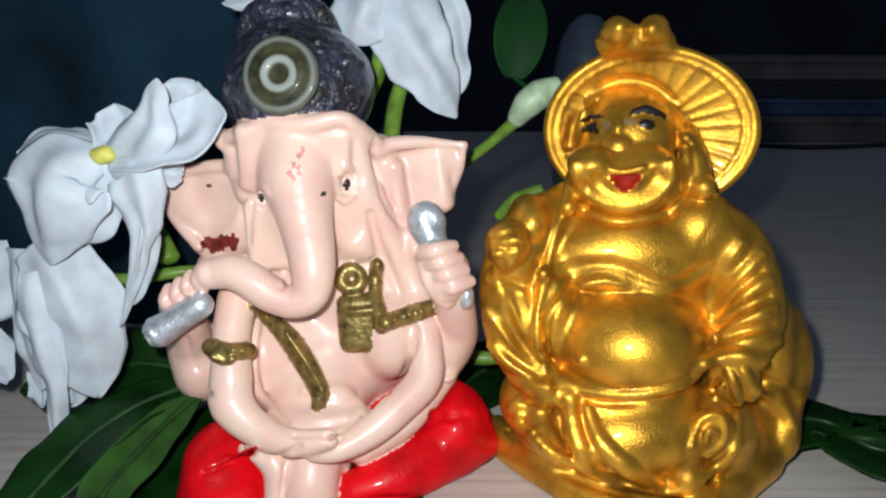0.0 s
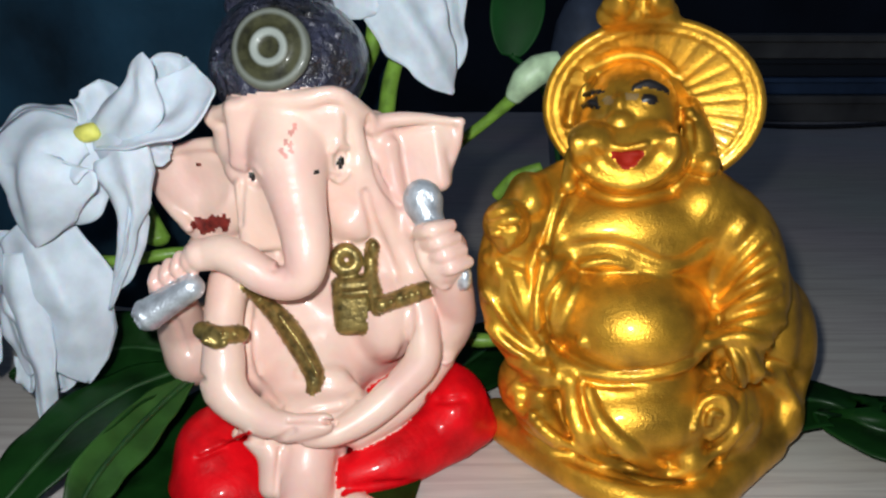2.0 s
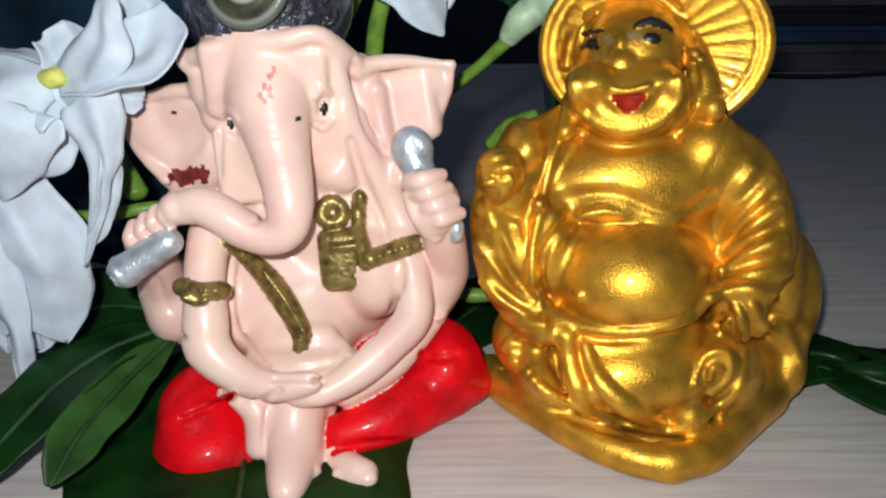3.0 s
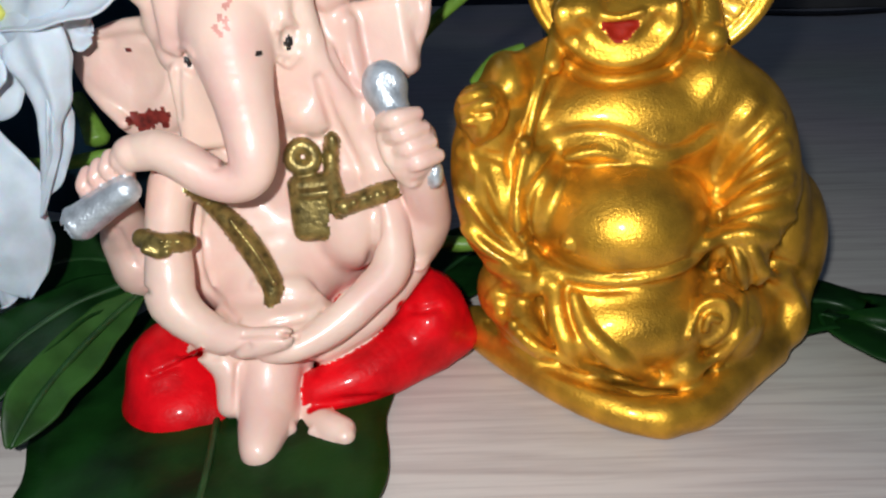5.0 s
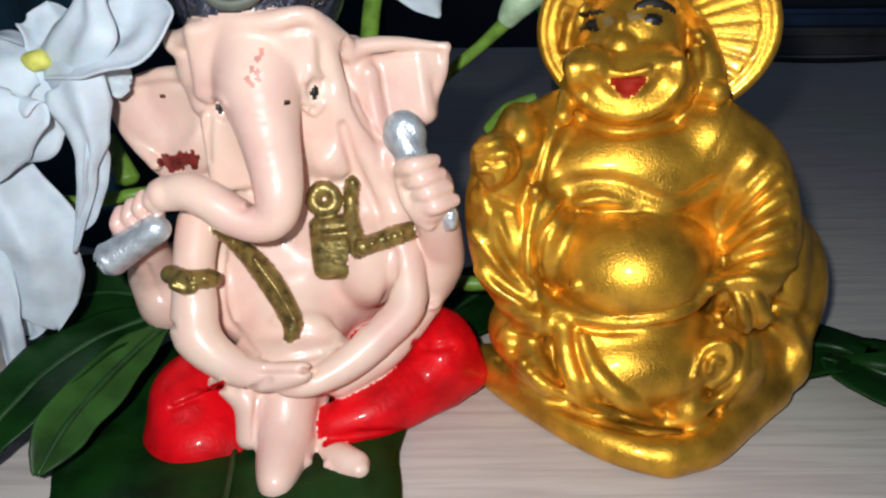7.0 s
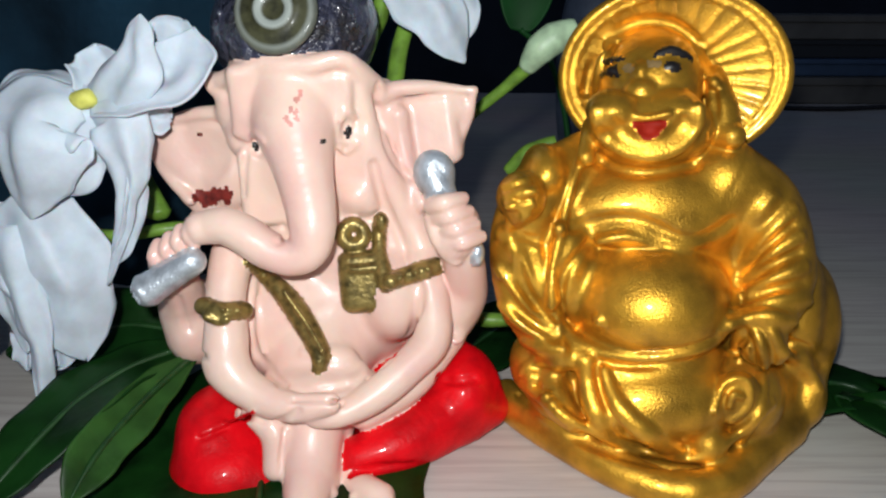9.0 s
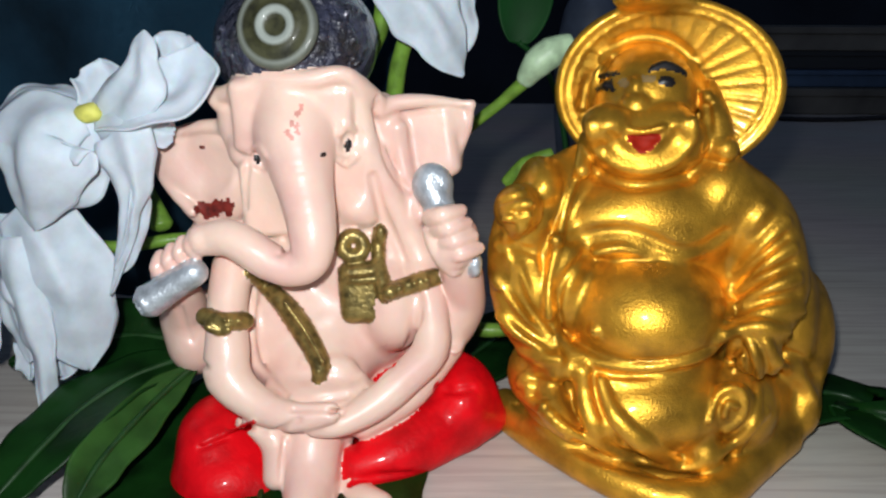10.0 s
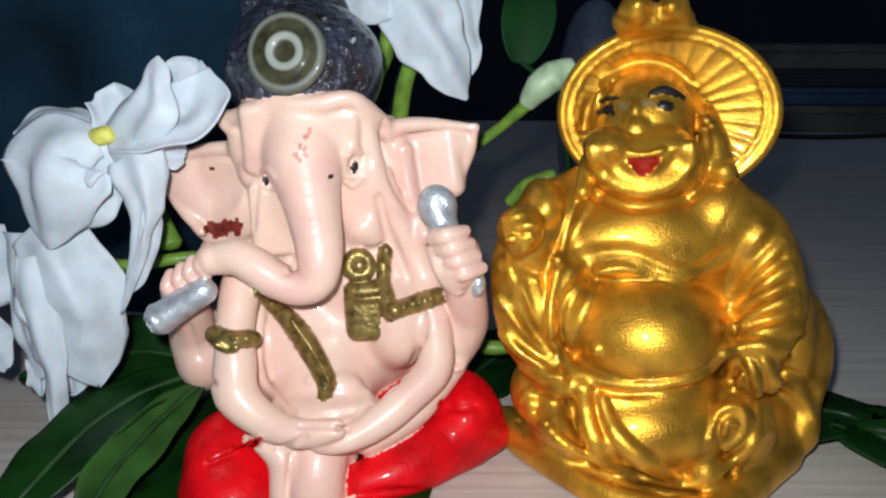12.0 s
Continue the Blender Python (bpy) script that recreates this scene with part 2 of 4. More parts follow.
    def skin(self, name, mats, origin, floor=0.0, relax=1, keep=(), uneven=0.0):
        """A mesh on the zero level, with quads, one material a face."""
        X, Y, Z = np.meshgrid(*self.ax, indexing="ij", sparse=True)   # hand-made: nothing is quite even
        d = self.d + uneven * (np.sin(0.41 * X + 0.13 * Z) + np.sin(0.33 * Y + 0.21 * Z + 1) + np.sin(0.47 * Z - 0.19 * X + 2) + 0.25 * np.sin(0.9 * X - 0.7 * Z) * np.sin(1.1 * Z + 0.4 * Y))
        d = np.maximum(d, (floor - self.ax[2])[None, None, :]).astype(np.float32)
        n = np.array(d.shape)
        ins = d < 0
        core = tuple(slice(0, -1) for _ in range(3))
        acc = np.zeros((*(n - 1), 3), np.float32)
        cnt = np.zeros(n - 1, np.int16)
        for a in range(3):
            o = [i for i in range(3) if i != a]
            for u in (0, 1):
                for v in (0, 1):
                    s0, s1 = [None] * 3, [None] * 3
                    s0[a], s1[a] = slice(0, -1), slice(1, None)
                    for ax_, off in ((o[0], u), (o[1], v)):
                        s0[ax_] = s1[ax_] = slice(off, n[ax_] - 1 + off)
                    s0, s1 = tuple(s0), tuple(s1)
                    x = ins[s0] != ins[s1]
                    t = d[s0][x] / (d[s0][x] - d[s1][x])
                    add = np.zeros((len(t), 3), np.float32)
                    add[:, a], add[:, o[0]], add[:, o[1]] = t, u, v
                    acc[x] += add
                    cnt[x] += 1
        on = cnt > 0
        idx = np.full(n - 1, -1, np.int64)
        idx[on] = np.arange(on.sum())
        cell = np.argwhere(on)
        V = cell + acc[on] / cnt[on][:, None]
        F = []
        for a in range(3):
            b, c = (a + 1) % 3, (a + 2) % 3
            s0, s1 = [slice(1, -1)] * 3, [slice(1, -1)] * 3
            s0[a], s1[a] = slice(0, -1), slice(1, None)
            i0, i1 = ins[tuple(s0)], ins[tuple(s1)]
            e = np.argwhere(i0 != i1)
            g = e + 1
            g[:, a] -= 1
            flip = i0[tuple(e.T)]

            def at(db, dc):
                q = g.copy()
                q[:, b] -= db
                q[:, c] -= dc
                return idx[tuple(q.T)]
            f = np.stack([at(1, 1), at(0, 1), at(0, 0), at(1, 0)], 1)
            f[~flip] = f[~flip][:, ::-1]
            F.append(f)
        F = np.concatenate(F)
        for _ in range(relax):
            s, m = np.zeros_like(V), np.zeros(len(V))
            for i in range(4):
                np.add.at(s, F[:, i], V[F[:, (i + 1) % 4]])
                np.add.at(m, F[:, i], 1)
                np.add.at(s, F[:, (i + 1) % 4], V[F[:, i]])
                np.add.at(m, F[:, (i + 1) % 4], 1)
            V = 0.45 * V + 0.55 * s / m[:, None]
        mid = V[F].mean(1)
        g = np.clip(np.rint(mid).astype(int), 0, n - 1)
        ids = self.id[g[:, 0], g[:, 1], g[:, 2]]
        for _ in range(2):   # even out the borders between paints, but keep the smallest marks
            vote = np.zeros((len(V), len(mats)), np.float32)
            for i in range(4):
                np.add.at(vote, (F[:, i], ids), 1)
            best = vote[F].sum(1).argmax(1)
            ids = np.where(np.isin(ids, keep), ids, np.where(np.isin(best, keep), ids, best))
        W = (V * self.h + self.lo - np.array(origin)) * MM
        me = bpy.data.meshes.new(name)
        me.from_pydata(W.tolist(), [], F.tolist())
        for m in mats:
            me.materials.append(m)
        me.polygons.foreach_set("material_index", ids.astype(np.int32))
        me.polygons.foreach_set("use_smooth", np.ones(len(F), bool))
        me.update()
        ob = new(name, me)
        ob.location = [v * MM for v in origin]
        return ob


# ---- the table and the dark room
def part(name, bm, mat, parent=None, label="", smooth=True):
    me = bpy.data.meshes.new(name)
    bm.to_mesh(me)
    bm.free()
    me.materials.append(mat)
    if smooth:
        me.polygons.foreach_set("use_smooth", np.ones(len(me.polygons), bool))
    ob = new(name, me)
    if parent:
        ob.parent = parent
    return tagged(ob, label)


def slab(x0, x1, y0, y1, z0, z1, bevel=0.0):
    bm = bmesh.new()
    bmesh.ops.create_cube(bm, size=1)
    for v in bm.verts:
        v.co = Vector(((x0 + x1) / 2 + v.co.x * (x1 - x0), (y0 + y1) / 2 + v.co.y * (y1 - y0), (z0 + z1) / 2 + v.co.z * (z1 - z0))) * MM
    if bevel:
        bmesh.ops.bevel(bm, geom=bm.edges[:], offset=bevel * MM, segments=3, profile=0.5, affect="EDGES")
    return bm


def thing(name, at, label, category, group=""):
    ob = new(name)
    ob.location = [v * MM for v in at]
    ob.empty_display_size = 0.01
    return tagged(ob, label, category, group)


table = tagged(new("table"), "pale grey wood laminate table with fine grain", "table", kind="structure")
part("tabletop", slab(-500, 620, -250, 520, -25, 0, 3), WOOD, table, smooth=False)
for x in (-470, 540):
    for y in (-220, 440):
        part("leg", slab(x, x + 50, y, y + 50, -750, -25, 2), WOOD, table, smooth=False)
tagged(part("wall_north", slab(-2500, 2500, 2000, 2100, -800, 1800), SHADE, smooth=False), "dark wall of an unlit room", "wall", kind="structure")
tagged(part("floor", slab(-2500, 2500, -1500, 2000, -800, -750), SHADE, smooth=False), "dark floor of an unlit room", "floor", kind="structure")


# ---- the seated elephant-headed figure
LOW = (3.8, 12.1, 65.9)


def elephant_figure():
    S = Sculpt((-54, 76, -1), (16, 142, 92), 0.28)
    P, R, C, B, A, K, U, W, O, X = range(10)
    # body and back
    S.ball((-21.6, 115.0, 18.5), (16.2, 12.5, 14.0), P)
    S.ball((-18.2, 117.0, 30.6), (15.68, 12, 10.72), P, 2)
    S.ball((-8.1, 116.0, 33.0), (7.43, 9, 10.72), P, 2)
    S.ball((-21.1, 106.0, 14.4), (9.0, 8, 8.0), P, 2)
    S.ball((-8.7, 108.0, 23.8), (5.5, 7, 7.5), P, 2)
    S.ball((-25.0, 109.0, 22.3), (6.5, 7, 7.0), P, 2)
    S.ball((-19.4, 98.0, 12.2), (9.90, 6, 3.96), P, 1.5)
    S.ball((-28.9, 109.0, 18.6), (6.0, 8, 9.08), P, 2)
    # seat and trousers
    S.ball((-14, 114, 5.5), (22, 14, 7), R, 1.0)
    S.ball((-34.0, 97.0, 0.8), (8.6, 9.0, 6.2), R, 0.8, (0, -4, 0))
    S.ball((-36.4, 100.0, 5.3), (5.8, 8.0, 5.2), R, 2.0, (0, -25, 0))
    S.ball((-28.9, 95.0, -0.4), (5.0, 6.0, 4.2), R, 1.2)
    S.limb([(-13.4, 95.0, 2.6), (-7.0, 98.0, 3.4), (1.2, 105.0, 4.7)], [3.4, 4.6, 6.2], R, 1.0)
    S.ball((1.9, 107.0, 7.6), (5.6, 8, 6.6), R, 1.5, (0, 14, 0))
    S.limb([(1.4, 109.0, 13.1), (4.6, 107.0, 9.1), (6.3, 106.0, 4.4)], [1.6, 2.6, 3.4], R, 2.0)
    # skin between the trouser legs
    S.ball((-21.7, 99.0, 6.1), (7.43, 6, 4.54), P, 0.8)
    S.limb([(-28.4, 94.0, 11.1), (-25.3, 93.0, 8.0), (-25.2, 91.0, 3.7)], [2.0, 2.4, 2.0], P, 0.6)
    S.limb([(-12.9, 98.0, 8.7), (-5.7, 101.0, 12.5), (0.2, 106.0, 16.7)], [3.0, 3.0, 2.2], P, 0.8)
    S.ball((0.7, 105.0, 17.6), (1.7, 2.0, 0.9), P, 0.4)
    # head with a flat, slightly sunken brow and a thick rim under the cap
    S.ball((-23.4, 113.0, 46.7), (8.6, 9.0, 12.0), P, 1.5)
    S.box((-22.3, 107.0, 53.8), (8.6, 3.4, 5.4), P, 1.2, (12, 3, 0), 1.4)
    S.limb([(-33.3, 108.0, 56.2), (-29.6, 105.5, 57.5), (-25.5, 104.0, 58.8), (-19.6, 103.2, 59.0), (-14.9, 103.5, 59.7), (-12.8, 105.5, 58.1), (-10.6, 109.0, 55.5)], [1.1, 1.2, 1.3, 1.4, 1.4, 1.4, 1.2], P, 0.9)
    S.ball((-33.5, 108.5, 55.9), (1.4, 1.6, 1.6), P, 0.6)
    S.ball((-31.2, 110.0, 52.4), (3.0, 3.4, 4.6), P, 1.2)
    S.limb([(-28.3, 105.4, 56.2), (-28.3, 105.2, 52.0)], [1.2, 1.0], P, 1.2)
    S.ball((-10.4, 112.5, 49.7), (4.0, 3.2, 6.6), P, 1.6)
    S.limb([(-30.1, 106.5, 56.5), (-28.9, 106.0, 51.8), (-28.7, 106.0, 48.8)], [1.3, 1.3, 1.0], P, 1.0)
    S.limb([(-13.4, 106.0, 57.8), (-12.4, 107.0, 52.5), (-11.0, 108.0, 46.1), (-7.6, 109.0, 38.3)], [1.5, 1.5, 1.7, 1.6], P, 1.0)
    S.ball((-25.7, 101.0, 54.0), (1.9, 3.4, 4.4), None, 2.0, cut=True)
    S.ball((-15.2, 100.0, 55.5), (1.3, 3.0, 3.6), None, 2.0, cut=True)
    # flat cheeks, stump of the tusk, folds down to the chest
    S.box((-27.3, 108.0, 41.4), (3.9, 2.4, 6.0), P, 1.0, (4, 0, 14), 1.4)
    S.box((-13.9, 108.3, 43.7), (3.4, 2.2, 6.8), P, 1.6, (4, 0, -12), 1.6)
    S.ball((-13.9, 107.4, 39.9), (2.2, 2.2, 1.8), P, 2.4)
    S.ball((-36.5, 113.0, 34.0), (5.12, 2.2, 3.47), P, 2.5)
    S.ball((-8.9, 114.0, 36.8), (6.0, 5, 9.0), P, 2.0)
    S.limb([(-10.5, 108.0, 47.4), (-8.4, 108.5, 40.4), (-5.8, 109.0, 34.5), (-3.5, 108.0, 28.9)], [1.5, 2.0, 2.6, 3.0], P, 1.6)
    S.limb([(-7.4, 110.0, 51.1), (-6.5, 110.0, 43.7), (-4.4, 108.0, 38.6)], [1.2, 1.3, 1.5], P, 1.2)
    S.ridge([(-10.6, 100.0, 46.3), (-9.4, 100.0, 41.1), (-7.1, 100.0, 35.8), (-5.3, 100.0, 30.3)], 0.5, P, 0.8, cut=True)
    S.ridge([(-9.8, 100.0, 57.1), (-9.4, 100.0, 52.2), (-7.7, 100.0, 47.0), (-5.7, 100.0, 44.8)], 0.55, P, 0.7, cut=True)
    S.ridge([(-27.6, 100.0, 49.3), (-28.3, 100.0, 45.5), (-28.7, 100.0, 42.0)], 0.45, P, 0.5, cut=True)
    # ears, hollowed, with a thin raised edge
    S.ball((-38.7, 113.0, 44.8), (6.6, 2.0, 5.6), P, 1.0, (-6, 30, 10))
    S.ball((-37.3, 113.0, 41.0), (5.4, 2.0, 6.0), P, 1.0, (-6, 20, 10))
    S.ball((-35.1, 112.4, 47.8), (4.6, 2.0, 3.6), P, 1.0)
    S.limb([(-39.7, 110.0, 38.3), (-43.0, 111.5, 41.6), (-45.2, 112.5, 45.7), (-44.1, 112.5, 48.5), (-40.7, 112.0, 50.4), (-35.8, 111.0, 51.4), (-31.9, 110.0, 51.2), (-29.9, 109.0, 49.3)], [1.1, 0.9, 0.8, 0.8, 0.9, 1.0, 1.1, 1.2], P, 0.8)
    S.ball((-34.2, 112.0, 41.7), (3.4, 2.2, 5.4), P, 1.2)
    S.ball((-30.7, 108.5, 48.7), (1.9, 2.4, 2.8), P, 0.7)
    S.limb([(-32.9, 109.5, 51.1), (-32.0, 109.0, 47.2), (-30.6, 108.5, 45.9)], [0.6, 0.8, 0.6], P, 0.5)
    S.box((-4.3, 112.8, 48.5), (5.8, 2.0, 5.4), P, 1.0, (-6, -10, -10), 1.5)
    S.limb([(-10.2, 110.0, 54.2), (-7.4, 110.5, 55.1), (-2.1, 111.2, 55.2), (3.3, 111.5, 54.7)], [1.3, 1.0, 0.8, 0.6], P, 0.8)
    S.limb([(3.3, 111.5, 54.7), (2.6, 112.0, 50.7), (0.4, 112.0, 45.9), (-1.4, 111.0, 43.0)], [0.6, 0.8, 0.9, 1.1], P, 0.8)
    S.ball((0.6, 112.6, 52.0), (2.7, 1.8, 3.0), P, 0.8)
    S.ball((-3.6, 106.9, 50.1), (4.8, 2.8, 5.2), None, 1.6, (0, 0, -8), cut=True)
    S.ball((-37.6, 109.4, 45.5), (4.6, 2.0, 4.2), None, 1.4, (0, 0, 10), cut=True)
    # trunk: wide at the brow, narrow below, then round to the side
    S.limb([(-22.2, 108.0, 54.8), (-22.1, 106.0, 51.4), (-21.3, 103.6, 48.0), (-20.4, 101.2, 44.3), (-19.5, 99.0, 40.6), (-19.1, 97.6, 37.5), (-19.7, 97.0, 34.9), (-22.0, 97.0, 33.9), (-25.1, 97.3, 34.8), (-28.2, 97.8, 36.9), (-31.1, 98.4, 38.0), (-33.8, 98.8, 37.6)],
           [6.4, 6.2, 4.9, 4.0, 3.4, 3.1, 2.85, 2.75, 2.7, 2.65, 2.55, 2.3], P, 0.8)
    S.ball((-34.9, 98.5, 37.6), (1.9, 2.3, 2.2), P, 0.6)
    S.ball((-21.9, 93.4, 38.4), (1.3, 2.0, 0.9), None, 0.8, (0, -30, 0), cut=True)
    S.ridge([(-23.6, 100.0, 37.6), (-23.1, 100.0, 35.8), (-24.3, 100.0, 35.0)], 0.35, P, 0.6, cut=True)
    # eyes
    for c, r, tilt in (((-13.9, 100.0, 50.8), 1, 8), ((-26.4, 100.0, 48.9), 0.9, -14)):
        S.ball(S.on(c, 0.1), (1.0 * r, 1.1, 1.9 * r), None, 0.5, (0, tilt, 0), cut=True)
        S.ball(S.on(c, 0.1), (0.5 * r, 0.6, 0.95 * r), K, 0.15, (0, tilt, 0))
    S.ridge([(-14.9, 100.0, 52.4), (-14.1, 100.0, 53.7), (-13.0, 100.0, 53.0)], 0.5, P, 0.5)
    S.ridge([(-15.1, 100.0, 48.7), (-14.1, 100.0, 48.0), (-12.8, 100.0, 49.3)], 0.5, P, 0.5)
    S.ridge([(-27.3, 100.0, 49.7), (-26.2, 100.0, 50.7), (-25.2, 100.0, 49.5)], 0.45, P, 0.5)
    for p in ((-17.3, 100.0, 49.5), (-25.1, 100.0, 8.7), (-8.4, 100.0, 12.8)):
        S.stain(S.on(p), (0.3, 1.2, 0.3), K)
    # hind arms and fists
    S.limb([(-3.7, 113.0, 16.1), (1.7, 110.0, 21.9), (2.3, 106.0, 27.7), (1.5, 103.0, 32.8)], [4.6, 3.7, 3.3, 2.9], P, 1.2)
    S.ball((0.2, 111.0, 21.4), (4.6, 7, 7.4), P, 1.5)
    S.limb([(-34.2, 114.0, 19.0), (-42.3, 110.0, 19.7), (-41.1, 106.0, 24.7), (-40.2, 102.0, 30.8)], [5.6, 4.0, 3.2, 2.6], P, 1.2)
    S.ball((-41.4, 111.5, 16.9), (5.2, 7, 7.0), P, 1.5)
    S.ball((0.8, 101.5, 36.2), (3.2, 4.0, 4.4), P, 0.8, (0, 20, 0))
    for i in range(4):
        q = Vector((-0.6, 98.6, 41.2)).lerp(Vector((1.9, 98.4, 35.7)), i / 3)
        S.limb([q + Vector((-2.4, 1.6, -0.9)), q + Vector((-0.4, -0.6, 0.2)), q + Vector((2.2, 1.3, 0.4))], [0.95, 1.15, 0.9], P, 0.22)
    S.limb([(-2.7, 101.0, 38.2), (-1.8, 100.0, 35.8), (0.6, 100.0, 32.6)], [1.2, 1.3, 1.0], P, 0.4)
    S.ball((-39.7, 101.0, 32.6), (3.7, 4, 2.7), P, 0.8, (0, -28, 0))
    for i in range(4):
        q = Vector((-41.4, 98.4, 33.8)).lerp(Vector((-35.9, 98.0, 37.4)), i / 3.2)
        S.limb([q + Vector((0.5, 0.7, 1.2)), q + Vector((0.1, -0.5, -0.2)), q + Vector((0.6, 0.3, -1.6))], 1.05, P, 0.2)
    # front arms, hands folded over one another
    S.limb([(-32.4, 104.0, 31.4), (-32.7, 100.5, 27.2), (-32.3, 97.0, 22.2), (-31.8, 95.0, 17.7), (-27.8, 93.0, 14.7), (-22.0, 91.0, 13.9), (-16.8, 90.3, 14.9)], [3.0, 3.0, 3.15, 3.2, 2.7, 2.2, 1.7], P, 0.5)
    S.limb([(-4.4, 107.0, 28.8), (-2.8, 103.5, 23.9), (-2.8, 100.5, 19.6), (-6.2, 97.5, 16.6), (-11.0, 94.5, 13.5), (-15.5, 92.0, 12.1), (-19.1, 91.0, 12.3)], [3.1, 2.9, 2.9, 2.6, 2.4, 2.0, 1.5], P, 0.5)
    S.ridge([(-25.7, 100.0, 11.8), (-22.1, 100.0, 10.8), (-17.5, 100.0, 11.4), (-14.3, 100.0, 12.4)], 0.6, P, 0.7, cut=True)
    S.ridge([(-24.0, 100.0, 9.3), (-20.4, 100.0, 9.5), (-16.7, 100.0, 8.7)], 0.35, P, 0.5, cut=True)
    S.ridge([(-32.5, 100.0, 6.9), (-28.9, 100.0, 5.5), (-25.6, 100.0, 5.8), (-23.7, 100.0, 7.2)], 0.5, P, 0.6, cut=True)
    S.ridge([(-28.4, 100.0, 29.3), (-29.2, 100.0, 22.6), (-29.0, 100.0, 16.7), (-25.2, 100.0, 12.1)], 0.5, P, 0.9, cut=True)
    S.ridge([(-28.1, 100.0, 26.5), (-28.4, 100.0, 21.1), (-28.0, 100.0, 17.7)], 0.3, P, 0.6, 0.2)
    S.ridge([(-4.6, 100.0, 28.4), (-4.9, 100.0, 22.6), (-8.3, 100.0, 16.7), (-13.0, 100.0, 12.6)], 0.55, P, 0.8, cut=True)
    S.ridge([(-39.6, 100.0, 26.5), (-38.7, 100.0, 21.6), (-36.8, 100.0, 16.7)], 0.45, P, 0.6, cut=True)
    S.ridge([(-21.7, 100.0, 17.7), (-18.2, 100.0, 17.7), (-12.9, 100.0, 15.2), (-14.3, 100.0, 12.1)], 0.5, P, 1.2, 0.2)
    S.ball(S.on((-17.3, 100.0, 16.2), -1.2), (3.2, 2.2, 2.4), P, 1.6)
    # legs and feet
    S.limb([(-20.2, 95.0, 6.5), (-20.3, 90.5, 2.9), (-20.1, 83.5, 2.0)], [4.5, 4.1, 2.3], P, 0.7)
    S.limb([(-18.1, 94.0, 2.0), (-17.9, 88.5, 1.1)], [2.6, 1.6], P, 0.8)
    S.limb([(-15.9, 94.0, -0.1), (-11.5, 88.6, 1.2), (-10.0, 87.4, 1.4)], [2.3, 2.3, 2.1], P, 0.6)
    for p, r in (((-9.2, 86.2, 1.7), 1.3), ((-10.4, 86.0, 1.0), 0.85), ((-11.6, 86.4, 1.0), 0.8), ((-12.7, 87.0, 1.1), 0.8), ((-13.6, 87.6, 1.4), 0.75)):
        S.ball(p, r, P, 0.25)
    for p in ((-18.4, 86.5, 0.9), (-17.8, 87.2, 1.2), (-16.9, 88.0, 1.7)):
        S.ball(p, 0.9, P, 0.4)
    S.ridge([(-24.7, 95.0, 7.4), (-25.7, 95.0, 2.5), (-26.4, 95.0, -3.1)], 0.5, P, 0.4, cut=True, eye=LOW)
    S.ridge([(-37.4, 95.0, 5.9), (-33.5, 95.0, 7.7), (-29.7, 95.0, 9.5)], 0.4, R, 0.6, cut=True, eye=LOW)
    S.ridge([(-36.7, 95.0, 6.7), (-33.0, 95.0, 8.5), (-29.5, 95.0, 10.3)], 0.35, R, 0.6, 0.1, eye=LOW)
    S.ridge([(-1.3, 95.0, 16.4), (1.0, 95.0, 15.5), (3.7, 95.0, 16.2)], 0.5, R, 0.8, cut=True, eye=LOW)
    S.ridge([(-15.3, 95.0, -0.7), (-11.1, 95.0, 0.8), (-6.1, 95.0, 1.2)], 0.4, R, 0.8, cut=True, eye=LOW)
    # cap with beads, bun and round badge
    S.ball((-22.9, 115.0, 62.9), (12.2, 12.5, 10.4), C, 0.4)
    S.ball((-23.6, 116.0, 68.0), (8.6, 9, 5.4), C, 1.8)
    S.ball((-24.8, 120.0, 74.2), (6.4, 6, 3.0), C, 0.4)
    S.limb([(-31.5, 119.0, 71.4), (-29.5, 118.0, 74.4), (-24.2, 117.0, 76.1), (-19.9, 118.0, 74.7), (-18.1, 119.0, 71.6)], 1.82, C, 0.4)
    rnd = random.Random(4)
    for i in range(170):
        q = S.on((rnd.uniform(-38, -11), 100, rnd.uniform(60, 86)))
        if S.id[tuple(int(round((q[a] - S.lo[a]) / S.h)) for a in range(3))] == C:
            S.ball(q, rnd.uniform(0.35, 0.7), C, 0.25)
    m = S.on((-22.3, 100.0, 66.1), 0.2)
    n = Vector((-0.16, -1, 0.30)).normalized()
    S.ring(m, 4.4, 0.9, n, O, 0.3, fill=True)
    S.ring(m + n * 0.3, 5.1, 0.55, n, O, 0.4)
    S.ring(m + n * 0.6, 2.3, 0.75, n, O, 0.4)
    badge = badge_paint(m + n * 0.9 - Vector((-14, 112, 0)))
    # brass sash, pendant and bands
    S.ridge([(-29.1, 100.0, 32.1), (-24.6, 100.0, 27.9), (-21.5, 100.0, 22.6), (-19.4, 100.0, 17.7), (-19.9, 100.0, 14.9)], [0.7, 1.45, 1.8, 1.65, 1.0], B, 0.2, 0.4)
    S.ridge([(-24.2, 100.0, 27.6), (-21.0, 100.0, 22.1), (-19.1, 100.0, 17.7)], 0.4, B, 0.25, 0.3)
    q = S.on((-12.6, 100.0, 29.1), 0.5)
    S.box(q, (3.5, 1.9, 4.7), B, 0.3, (-14, -3, 0), 1.6)
    for i in range(4):
        c = q + Vector((0.15 * i, -1.6 + 0.42 * i, 2.7 - 1.9 * i))
        S.limb([c + Vector((-1.8, 0.2, -0.1)), c, c + Vector((1.8, 0.2, 0.2))], 0.5, B, 0.2)
